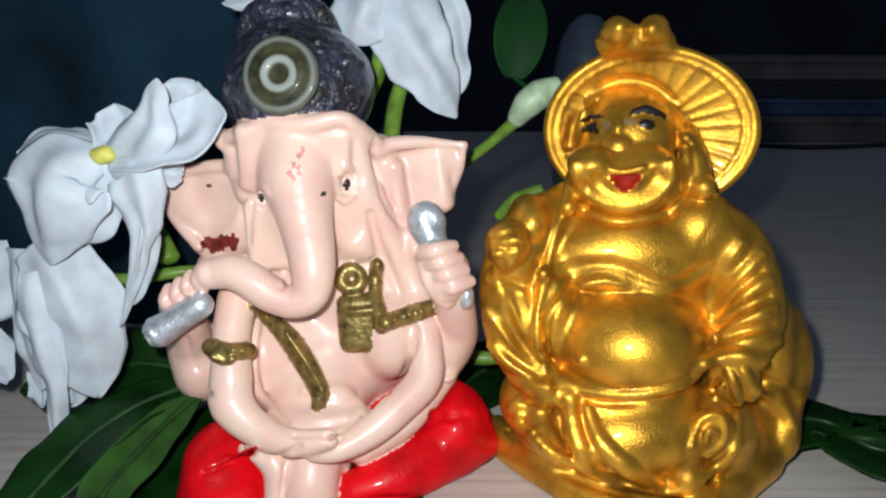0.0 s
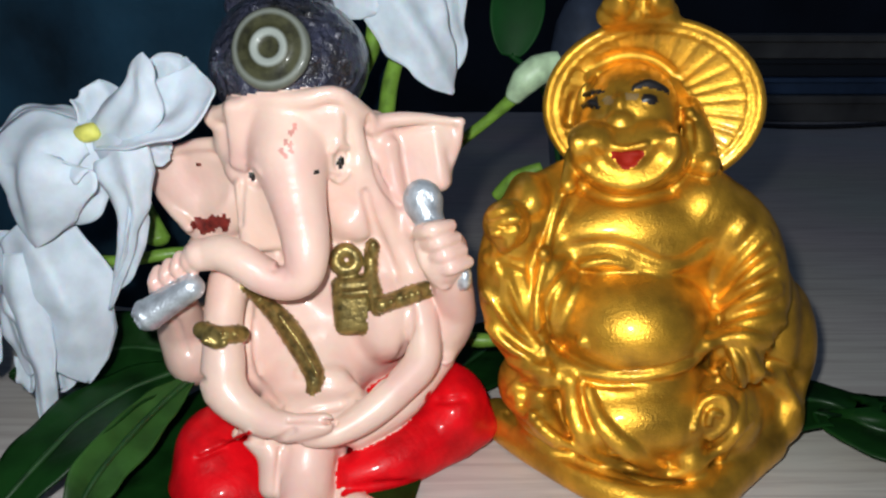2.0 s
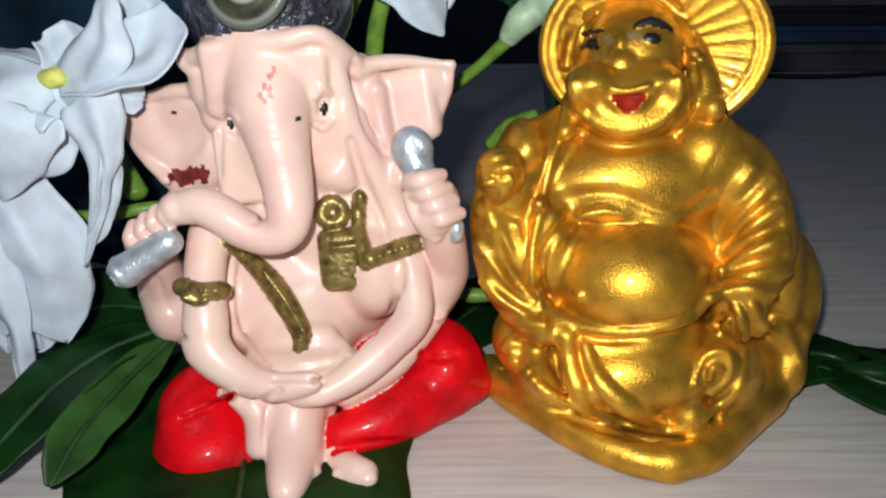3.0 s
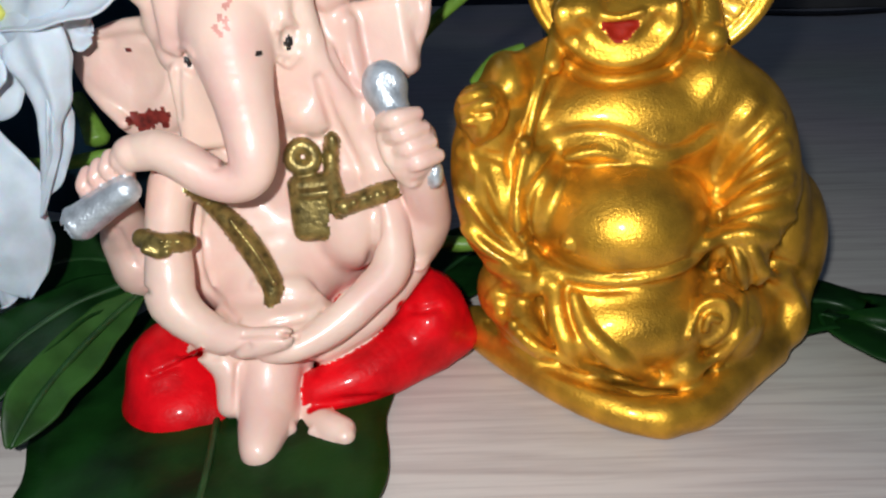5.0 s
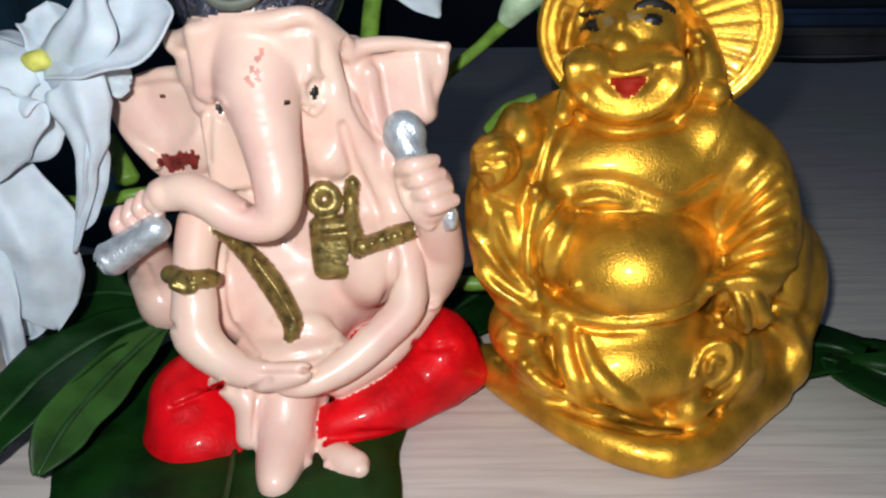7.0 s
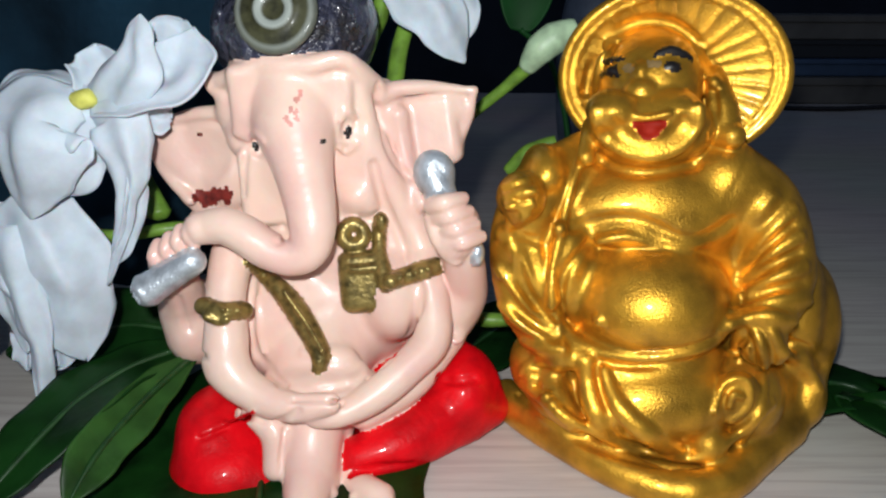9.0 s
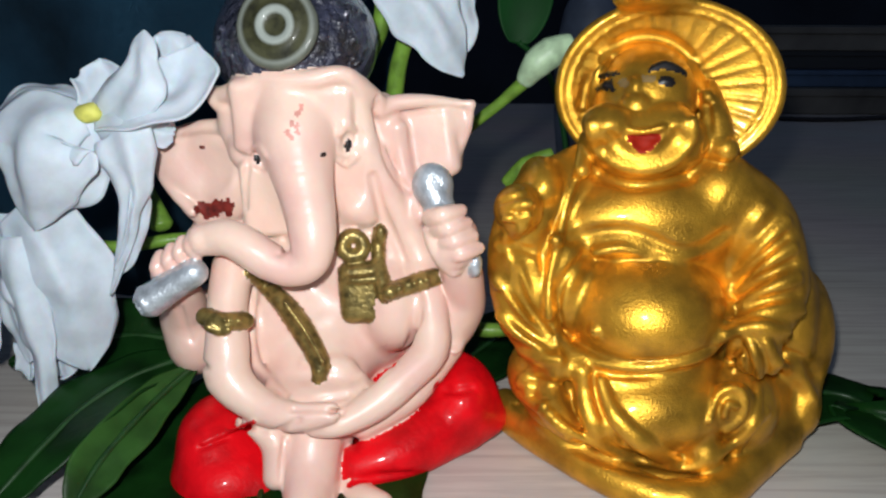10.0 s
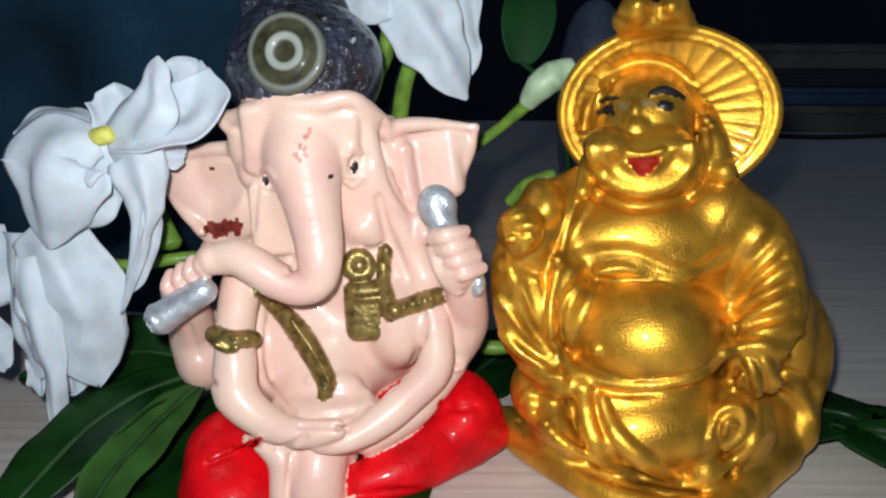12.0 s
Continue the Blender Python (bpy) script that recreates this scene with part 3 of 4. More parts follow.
    c = S.on((-13.7, 100.0, 36.3), 0.6)
    S.ring(c, 1.6, 1.0, (0.1, -1, 0.25), B, 0.4)
    S.ball(c + Vector((0, 0.6, -0.4)), (1.2, 0.8, 1.0), P, 0.2)
    S.ridge([(-9.8, 100.0, 38.5), (-10.2, 100.0, 34.0), (-9.3, 100.0, 28.9)], [1.2, 1.0, 1.2], B, 0.25, 0.3)
    S.ball(S.on((-9.7, 100.0, 38.1), 0.2), (1.0, 0.9, 1.6), B, 0.25)
    S.ridge([(-8.6, 100.0, 29.1), (-5.5, 100.0, 30.3), (-2.2, 100.0, 31.4)], [1.2, 1.45, 1.3], B, 0.2, 0.3)
    for p in ((-7.2, 100.0, 29.7), (-5.0, 100.0, 30.5), (-3.3, 100.0, 31.0)):
        S.ball(S.on(p, 0.1), 0.55, B, 0.25)
    S.ridge([(-36.0, 100.0, 25.1), (-33.6, 100.0, 24.4), (-30.3, 100.0, 24.5)], [1.5, 1.35, 1.35], B, 0.2, 0.45)
    S.ridge([(-35.7, 100.0, 23.4), (-34.2, 100.0, 22.8), (-32.9, 100.0, 23.0)], [0.8, 0.9, 0.7], B, 0.3, 0.3)
    for p in ((-33.2, 100.0, 24.5), (-32.1, 100.0, 24.5), (-31.0, 100.0, 24.5)):
        S.ball(S.on(p, 0.1), 0.5, B, 0.25)
    # silver tube and axe
    S.limb([(-42.1, 96.6, 29.3), (-36.0, 97.4, 33.1)], [2.35, 2.05], A, 0.15)
    S.ring((-42.4, 96.5, 29.2), 2.1, 0.35, Vector((-36.0, 97.4, 33.1)) - Vector((-42.1, 96.6, 29.3)), A, 0.2)
    S.ball((-43.1, 96.0, 28.8), (1.2, 1.9, 1.3), A, 0.2, cut=True)
    S.ball((-2.4, 102.5, 44.5), (2.9, 2.3, 3.3), A, 0.3, (0, -14, 0))
    S.ball((-1.5, 99.7, 45.4), (0.9, 0.7, 1.8), A, 0.9, (0, -6, 0), cut=True)
    S.limb([(-2.0, 101.8, 43.1), (-1.0, 100.8, 40.5)], 2.2, A, 0.5)
    S.ball(S.on((3.7, 100.0, 33.4), 0.2), (1.0, 1.3, 1.9), A, 0.2)
    # dark red paint on the ear, drops and the mark on the brow
    for i in range(16):
        q = Vector((-34.9, 100.0, 41.8)).lerp(Vector((-30.6, 100.0, 42.2)), i / 15)
        S.stain(S.on(q + Vector((0, 0, rnd.uniform(-0.6, 0.3)))), (rnd.uniform(0.4, 0.7), 3.0, rnd.uniform(0.6, 1.5)), U)
    for p, r in (((-33.8, 100.0, 50.6), 0.42), ((-36.5, 100.0, 43.7), 0.22), ((-36.0, 100.0, 43.0), 0.25), ((-33.6, 100.0, 43.3), 0.3), ((-31.7, 100.0, 42.9), 0.3)):
        S.stain(S.on(p), (r, 1, r), U)
    for p in ((-19.9, 100.0, 55.8), (-20.5, 100.0, 55.0), (-21.3, 100.0, 53.7), (-22.0, 100.0, 52.5), (-21.5, 100.0, 51.8), (-20.6, 100.0, 52.4), (-20.7, 100.0, 53.3)):
        S.stain(S.on(p), (0.38, 1, 0.38), X)
    ob = S.skin("elephant_figurine", [PEACH, RED, CAP, BRASS, SILVER, BLACK, RUSTRED, PALE, badge, BLUSH], (-14, 112, 0), 0.3, keep=(K, X), uneven=0.08)
    return tagged(ob, "glossy painted elephant-headed figurine, peach skin, red trousers, dark cap", "figurine")


elephant_figure()


# ---- the laughing seated figure in gold
def gold_figure():
    S = Sculpt((2, 78, -1), (72, 148, 92), 0.30)
    G, K, L, E = range(4)
    # base: a rounded wedge with its corner to the front
    S.limb([(10.1, 110.2, 3.2), (15.3, 102.3, 2.9), (22.5, 93.8, 2.7), (29.4, 88.6, 2.5), (33.6, 87.5, 2.4)], [3.4, 3.1, 2.9, 2.7, 2.6], G, 1.6)
    S.limb([(33.6, 87.5, 2.4), (39.1, 89.1, 2.6), (45.0, 94.1, 3.2), (52.4, 101.2, 4.0)], [2.6, 2.8, 3.2, 4.0], G, 1.6)
    S.ball((34.0, 103.0, 1.5), (14.5, 11.0, 4.6), G, 2)
    S.ball((35.8, 115.0, 0.7), (21.04, 18, 9.49), G, 2)
    # body
    S.ball((34.3, 118.0, 22.6), (19.80, 17, 20.21), G, 2)
    S.ball((31.7, 113.0, 37.0), (15.68, 12.5, 10.72), G, 2)
    S.ball((30.2, 107.0, 24.9), (12.54, 15, 10.07), G, 0.7)
    S.ball((23.8, 107.5, 38.2), (6.19, 4, 3.71), G, 3)
    S.ball((35.7, 106.5, 38.2), (6.60, 4.5, 4.29), G, 3)
    S.ball((16.9, 107.0, 28.2), (4.95, 7, 10.72), G, 2)
    S.ball((53.9, 112.5, 18.5), (6.27, 11, 14.03), G, 2)
    S.ball(S.on((24.1, 100.0, 35.6), -0.3), (3.30, 1.2, 0.91), G, 1.6)
    S.ball(S.on((33.1, 100.0, 36.0), -0.6), (2.89, 1.4, 1.32), G, 2.0)
    # fold of the breast, edge of the belly
    S.ridge([(17.1, 100.0, 37.4), (22.1, 100.0, 38.7), (27.3, 100.0, 38.2), (32.1, 100.0, 35.8), (36.4, 100.0, 36.0), (39.4, 100.0, 38.5)], 0.6, G, 1.3, cut=True)
    S.ridge([(20.9, 100.0, 35.2), (24.6, 100.0, 36.1), (29.0, 100.0, 34.7)], [0.4, 0.7, 0.4], G, 1.0, 0.15)
    S.ridge([(19.4, 100.0, 34.7), (16.6, 100.0, 31.2), (15.9, 100.0, 26.0), (17.5, 100.0, 21.7), (22.1, 100.0, 18.5), (28.5, 100.0, 17.3), (35.6, 100.0, 18.3), (41.1, 100.0, 21.2)], 0.55, G, 0.9, cut=True)
    # shoulders and sleeves
    S.limb([(21.5, 114.0, 42.6), (13.3, 108.0, 40.4), (10.0, 105.5, 32.6), (12.2, 105.0, 23.0), (16.1, 102.0, 18.0)], [5.78, 4.79, 4.12, 4.46, 3.14], G, 1.2)
    S.ball((9.7, 102.0, 41.2), (3.47, 4.5, 3.63), G, 0.6)
    S.ball(S.on((10.2, 100.0, 42.5), -0.3), (1.65, 1.5, 1.16), G, 0.4)
    S.ball(S.on((8.2, 100.0, 40.9), -0.3), (1.32, 1.5, 0.99), G, 0.4)
    for a, b in (((7.1, 100.0, 43.2), (10.4, 100.0, 44.1)), ((7.3, 100.0, 41.8), (11.1, 100.0, 42.5)), ((7.7, 100.0, 40.3), (11.0, 100.0, 40.8))):
        S.ridge([a, Vector(a).lerp(Vector(b), 0.5), b], [0.58, 0.74, 0.66], G, 0.4, 0.2)
    S.ball((13.7, 108.0, 43.7), (3.30, 6, 3.71), G, 1.0)
    S.limb([(40.6, 108.5, 41.6), (46.8, 106.5, 38.4), (48.8, 102.5, 29.5), (45.4, 98.5, 23.8)], [6.6, 5.0, 4.8, 3.6], G, 1.5)
    S.limb([(49.5, 114.0, 36.5), (53.0, 111.0, 27.0), (53.0, 107.0, 20.0)], [4.6, 4.8, 4.6], G, 2.0)
    S.ball((59.3, 114.0, 15.5), (4.7, 10, 12.2), G, 2)
    S.ball((56.8, 111.0, 7.3), (4.95, 11, 7.59), G, 2)
    # lap and belt
    S.ball((29.1, 101.0, 17.5), (12.38, 7, 3.30), G, 2)
    S.ball((30.7, 98.5, 11.8), (11.55, 9, 7.01), G, 1.5)
    S.ball((20.4, 103.0, 8.6), (7.84, 8, 5.78), G, 1.5)
    S.ball((44.0, 101.0, 9.8), (7.01, 8, 7.84), G, 1.5)
    S.ridge([(14.6, 100.0, 27.2), (16.6, 100.0, 21.5), (21.2, 100.0, 18.0), (28.9, 100.0, 16.7), (36.5, 100.0, 18.0), (40.5, 100.0, 21.9), (41.3, 100.0, 27.2)], 0.99, G, 0.6, 0.1)
    S.ridge([(19.5, 100.0, 17.0), (25.0, 100.0, 15.3), (31.3, 100.0, 15.5), (37.4, 100.0, 17.0)], 0.58, G, 0.6, cut=True)
    # robe bands over the shin
    S.ridge([(20.4, 100.0, 16.0), (21.5, 100.0, 9.4), (24.8, 100.0, 3.6), (30.6, 100.0, 0.3), (38.2, 100.0, -1.3)], [1.24, 1.65, 1.82, 1.49, 0.99], G, 0.6, 0.3)
    S.ridge([(23.2, 100.0, 14.5), (25.6, 100.0, 8.3), (30.4, 100.0, 3.6), (36.2, 100.0, 0.0)], [0.66, 1.32, 1.82, 1.32], G, 0.6, 0.3)
    S.ridge([(22.1, 100.0, 15.0), (23.5, 100.0, 8.9), (27.6, 100.0, 3.0)], 0.58, G, 0.4, cut=True)
    S.ridge([(18.6, 100.0, 15.5), (19.4, 100.0, 8.3), (22.0, 100.0, 3.6)], 0.58, G, 0.5, cut=True)
    # near foot with toes
    S.ridge([(15.6, 100.0, 12.5), (16.7, 100.0, 8.4), (19.1, 100.0, 5.7)], [2.15, 2.31, 1.82], G, 0.6, 0.4)
    for i in range(5):
        S.ball(S.on(Vector((14.8, 100.0, 9.9)).lerp(Vector((18.7, 100.0, 4.7)), i / 4), 0.1), 0.91, G, 0.3)
    S.ball((13.8, 106.0, 12.7), (4.12, 6, 5.12), G, 1.5)
    S.ball(S.on((12.6, 100.0, 13.5), -0.2), 1.40, G, 0.5)
    S.ridge([(11.0, 100.0, 14.0), (12.8, 100.0, 16.3), (15.9, 100.0, 16.3)], 0.66, G, 0.8)
    # hand on the knee and what it holds
    S.ball(S.on((46.2, 100.0, 19.9), -1.6), (3.4, 3.0, 4.2), G, 1.0, (0, -8, 0))
    for a, b, c in (((43.1, 100.0, 21.5), (42.5, 100.0, 18.9), (43.5, 100.0, 16.5)), ((44.7, 100.0, 21.9), (46.3, 100.0, 18.7), (47.3, 100.0, 15.5)), ((46.4, 100.0, 22.1), (48.5, 100.0, 19.5), (49.1, 100.0, 16.3))):
        S.ridge([a, b, c], [0.8, 0.95, 0.75], G, 0.4, 0.1)
    S.ridge([(39.9, 100.0, 21.5), (42.4, 100.0, 23.0), (46.6, 100.0, 23.6), (50.6, 100.0, 21.5)], [0.7, 0.9, 0.9, 0.7], G, 0.8, 0.2)
    S.ridge([(43.0, 100.0, 17.5), (44.4, 100.0, 20.2), (45.7, 100.0, 16.0)], 0.49, G, 0.4, cut=True)
    S.ball(S.on((43.4, 100.0, 9.9), 0.2), (3.71, 2.2, 4.29), G, 0.6, (0, 20, 0))
    S.ridge([(40.7, 100.0, 7.3), (41.5, 100.0, 12.4), (45.1, 100.0, 12.9), (46.1, 100.0, 8.3), (43.6, 100.0, 5.7)], 0.58, G, 0.4, 0.3)
    S.ridge([(42.9, 100.0, 8.3), (43.1, 100.0, 10.4), (44.5, 100.0, 9.9)], 0.58, G, 0.4, 0.3)
    S.ridge([(47.3, 100.0, 13.4), (47.6, 100.0, 8.3), (45.4, 100.0, 1.9)], [0.99, 1.16, 0.83], G, 0.5, 0.3)
    S.ball((37.4, 93.5, 6.6), (2.81, 3.6, 3.30), G, 1.5)
    S.ball((16.4, 101.0, 17.8), (2.81, 4.5, 2.81), G, 2)
    S.ball((19.2, 100.0, 18.3), (2.15, 3.0, 1.65), G, 1.5)
    S.ball(S.on((22.0, 100.0, 22.9), -0.4), 1.16, G, 0.5)
    S.ball((49.8, 106.0, 8.9), (5.12, 7, 7.01), G, 2)
    # the rim between robe and base
    S.ridge([(11.3, 100.0, 12.1), (18.0, 100.0, 5.8), (26.6, 100.0, 1.3), (34.4, 100.0, -1.2), (39.5, 100.0, -1.6), (45.6, 100.0, 3.5), (49.4, 100.0, 8.7)], 0.66, G, 0.9, 0.1, eye=LOW)
    S.ridge([(10.9, 100.0, 10.3), (17.6, 100.0, 3.8), (26.3, 100.0, -1.0), (34.6, 100.0, -3.5)], 0.41, G, 1.0, cut=True, eye=LOW)
    # folds of the sleeves
    for a, b, c in (((41.4, 100.0, 31.4), (44.6, 100.0, 36.0), (47.5, 100.0, 40.0)), ((41.9, 100.0, 29.5), (45.8, 100.0, 33.7), (49.2, 100.0, 36.0)),
                    ((41.9, 100.0, 27.2), (46.3, 100.0, 29.5), (50.6, 100.0, 31.4)), ((41.6, 100.0, 24.3), (46.7, 100.0, 26.2), (51.9, 100.0, 26.2)),
                    ((41.4, 100.0, 22.4), (45.6, 100.0, 23.8), (50.2, 100.0, 22.9)), ((50.0, 100.0, 17.5), (53.8, 100.0, 15.5), (56.7, 100.0, 11.4)),
                    ((40.6, 100.0, 33.7), (42.2, 100.0, 38.2), (44.4, 100.0, 41.8))):
        S.ridge([a, b, c], [0.58, 0.83, 0.58], G, 1.4, 0.1)
    for a, b, c in (((41.8, 100.0, 28.3), (45.7, 100.0, 31.7), (49.5, 100.0, 33.7)), ((41.7, 100.0, 25.5), (46.5, 100.0, 27.8), (51.0, 100.0, 28.9)), ((41.5, 100.0, 30.5), (45.0, 100.0, 34.8), (47.8, 100.0, 37.8)),
                    ((50.6, 100.0, 19.4), (53.9, 100.0, 18.4), (56.7, 100.0, 15.4))):
        S.ridge([a, b, c], 0.49, G, 0.9, 0.1, cut=True)
    for a, b, c in (((7.0, 100.0, 36.5), (9.1, 100.0, 38.3), (10.3, 100.0, 39.2)), ((6.7, 100.0, 31.0), (10.3, 100.0, 26.3), (15.3, 100.0, 21.5)), ((8.7, 100.0, 34.7), (11.5, 100.0, 29.1), (15.2, 100.0, 23.4)),
                    ((7.6, 100.0, 25.3), (10.8, 100.0, 22.0), (15.8, 100.0, 19.5)), ((10.9, 100.0, 19.5), (13.1, 100.0, 18.5), (16.6, 100.0, 18.0)), ((12.2, 100.0, 33.7), (13.2, 100.0, 30.0), (15.1, 100.0, 26.3))):
        S.ridge([a, b, c], [0.66, 0.99, 0.66], G, 1.3, 0.2)
    for a, b, c in (((7.4, 100.0, 28.6), (10.3, 100.0, 24.2), (15.3, 100.0, 20.3)), ((9.7, 100.0, 32.4), (10.9, 100.0, 27.7), (14.8, 100.0, 22.4)), ((7.4, 100.0, 38.7), (9.1, 100.0, 36.5), (11.7, 100.0, 35.6))):
        S.ridge([a, b, c], 0.58, G, 0.9, cut=True)
    # cord and open robe edge
    S.ridge([(18.0, 100.0, 47.7), (16.5, 100.0, 43.5), (15.6, 100.0, 37.8)], [0.83, 0.74, 0.66], G, 0.3, 0.4)
    S.ridge([(15.5, 100.0, 36.5), (14.5, 100.0, 31.0), (14.7, 100.0, 25.3)], 0.66, G, 0.6, 0.2)
    S.ball(S.on((15.2, 100.0, 37.2), 0.3), 1.07, G, 0.3)
    # head
    S.ball((30.2, 115.0, 54.6), (7.43, 9.5, 8.75), G, 1.2)
    S.ball((28.8, 108.5, 49.9), (9.24, 8, 5.78), G, 1.2)
    S.ball((22.2, 105.0, 52.8), (3.47, 4.2, 2.97), G, 1.0)
    S.ball((31.2, 104.5, 52.7), (3.80, 4.4, 3.14), G, 1.0)
    S.ball((27.4, 104.0, 50.0), (5.12, 4, 2.81), G, 1.0)
    S.ball(S.on((24.9, 100.0, 56.6), -0.6), (1.98, 2.2, 1.49), G, 0.5)
    S.ball(S.on((24.5, 100.0, 58.5), -0.6), (1.07, 1.6, 1.82), G, 0.6)
    S.ridge([(18.9, 100.0, 53.7), (19.6, 100.0, 50.8), (22.5, 100.0, 48.5), (26.7, 100.0, 47.5), (30.7, 100.0, 48.7), (32.9, 100.0, 51.6), (32.7, 100.0, 54.1)], 0.91, G, 0.9, 0.2)
    S.ridge([(21.8, 100.0, 52.0), (23.6, 100.0, 50.2), (26.5, 100.0, 49.3), (29.3, 100.0, 50.2), (30.8, 100.0, 52.2)], 0.66, G, 0.9, 0.1, cut=True)
    S.ridge([(20.5, 100.0, 47.0), (23.9, 100.0, 45.4), (28.1, 100.0, 45.3), (33.0, 100.0, 46.5)], 0.66, G, 1.0, cut=True)
    S.ball(S.on((26.3, 100.0, 51.9)), (2.06, 1.0, 0.74), L, 0.3, cut=True)
    S.ball(S.on((26.3, 100.0, 51.0)), (1.32, 1.0, 0.99), L, 0.3, cut=True)
    S.ridge([(24.1, 100.0, 53.0), (26.1, 100.0, 52.7), (28.7, 100.0, 53.3)], 0.49, G, 0.5, 0.3)
    # ears with long lobes
    S.limb([(38.6, 112.0, 57.0), (39.2, 109.0, 53.0), (39.4, 107.0, 49.3)], [1.49, 2.15, 2.31], G, 0.5)
    S.ball((39.9, 105.5, 49.2), 1.82, G, 0.5)
    S.ridge([(34.4, 100.0, 57.3), (35.2, 100.0, 53.7), (34.9, 100.0, 50.4)], 0.49, G, 0.5, cut=True)
    S.limb([(20.5, 110.0, 49.6), (19.4, 106.0, 46.0)], [1.16, 1.49], G, 0.5)
    # eyes and brows
    for c, r in (((23.1, 100.0, 59.4), (0.9, 0.7, 0.55)), ((26.3, 100.0, 59.9), (1.0, 0.7, 0.6))):
        S.stain(S.on(c), (r[0], 2.0, r[2]), E)
    S.ball(S.on((21.3, 100.0, 59.1), -0.2), (1.15, 0.7, 0.75), K, 0.15)
    S.ball(S.on((28.7, 100.0, 59.4), -0.2), (1.25, 0.7, 0.75), K, 0.15, (0, 8, 0))
    S.ridge([(19.5, 100.0, 60.0), (20.8, 100.0, 60.6), (22.4, 100.0, 60.5)], [0.3, 0.5, 0.3], K, 0.15, 0.0)
    S.ridge([(19.8, 100.0, 58.6), (20.7, 100.0, 59.4), (22.0, 100.0, 58.4)], 0.28, K, 0.15, 0.0)
    S.ridge([(26.5, 100.0, 61.0), (28.3, 100.0, 61.7), (30.8, 100.0, 60.7)], [0.4, 0.85, 0.5], K, 0.15, 0.0)
    # straw hat worn tipped back, with a knot on top
    h, w, sl, sq = Vector((34.7, 120.0, 56.2)), Vector((-0.22, -0.94, 0.02)).normalized(), 0.24, 0.80
    S.dish(h, 16.3, 0.8, w, sl, G, 0.4, sq)
    S.dish(h, 16.3, 0.95, w, sl, G, 0.4, sq, rim=True)
    S.dish(h + w * 0.7, 14.7, 0.35, w, sl, G, 0.4, sq, rim=True)
    a1 = w.cross(Vector((0, 0, 1))).normalized()
    a2 = a1.cross(w) * sq
    for i in range(26):
        g = 2 * math.pi * (i + 0.4) / 26
        q = a1 * math.cos(g) + a2 * math.sin(g)
        S.limb([h + w * (sl * 7 + 0.75) + q * 7, h + w * (sl * 14.4 + 0.75) + q * 14.4], 0.2, G, 0.5)
    S.ridge([(19.1, 100.0, 56.8), (19.8, 100.0, 61.7), (21.9, 100.0, 63.7), (25.4, 100.0, 64.7), (29.8, 100.0, 63.6), (32.9, 100.0, 60.5), (34.5, 100.0, 57.7)], 0.9, G, 0.4, 0.2)
    S.ridge([(18.0, 100.0, 56.5), (18.4, 100.0, 59.9), (20.3, 100.0, 63.3), (23.9, 100.0, 65.4), (28.2, 100.0, 65.2), (31.8, 100.0, 62.9), (33.9, 100.0, 59.4)], 0.9, G, 0.4, 0.3, cut=True)
    S.limb([(26.2, 116.5, 70.3), (34.8, 116.5, 70.4)], 1.98, G, 1.2)
    for i in range(9):
        S.ball(Vector((25.5, 114.8, 71.6)).lerp(Vector((34.5, 114.8, 72.0)), i / 8) + Vector((0, 0, 1.1 * math.sin(2.3 * i))), 0.99, G, 0.5)
    S.ball((27.1, 115.0, 72.0), 2.31, G, 0.6)
    S.ball((32.9, 115.0, 72.2), 2.23, G, 0.6)
    S.ball((27.1, 113.4, 72.5), 1.16, G, 0.5)
    S.ball((32.1, 113.4, 72.3), 1.07, G, 0.5)
    ob = S.skin("laughing_figurine", [GOLD, BLACK, LIP, EYEWHITE], (35, 112, 0), 0.3, keep=(K,), uneven=0.05)
    return tagged(ob, "gold-painted laughing seated figurine with round hat behind head", "figurine")


gold_figure()


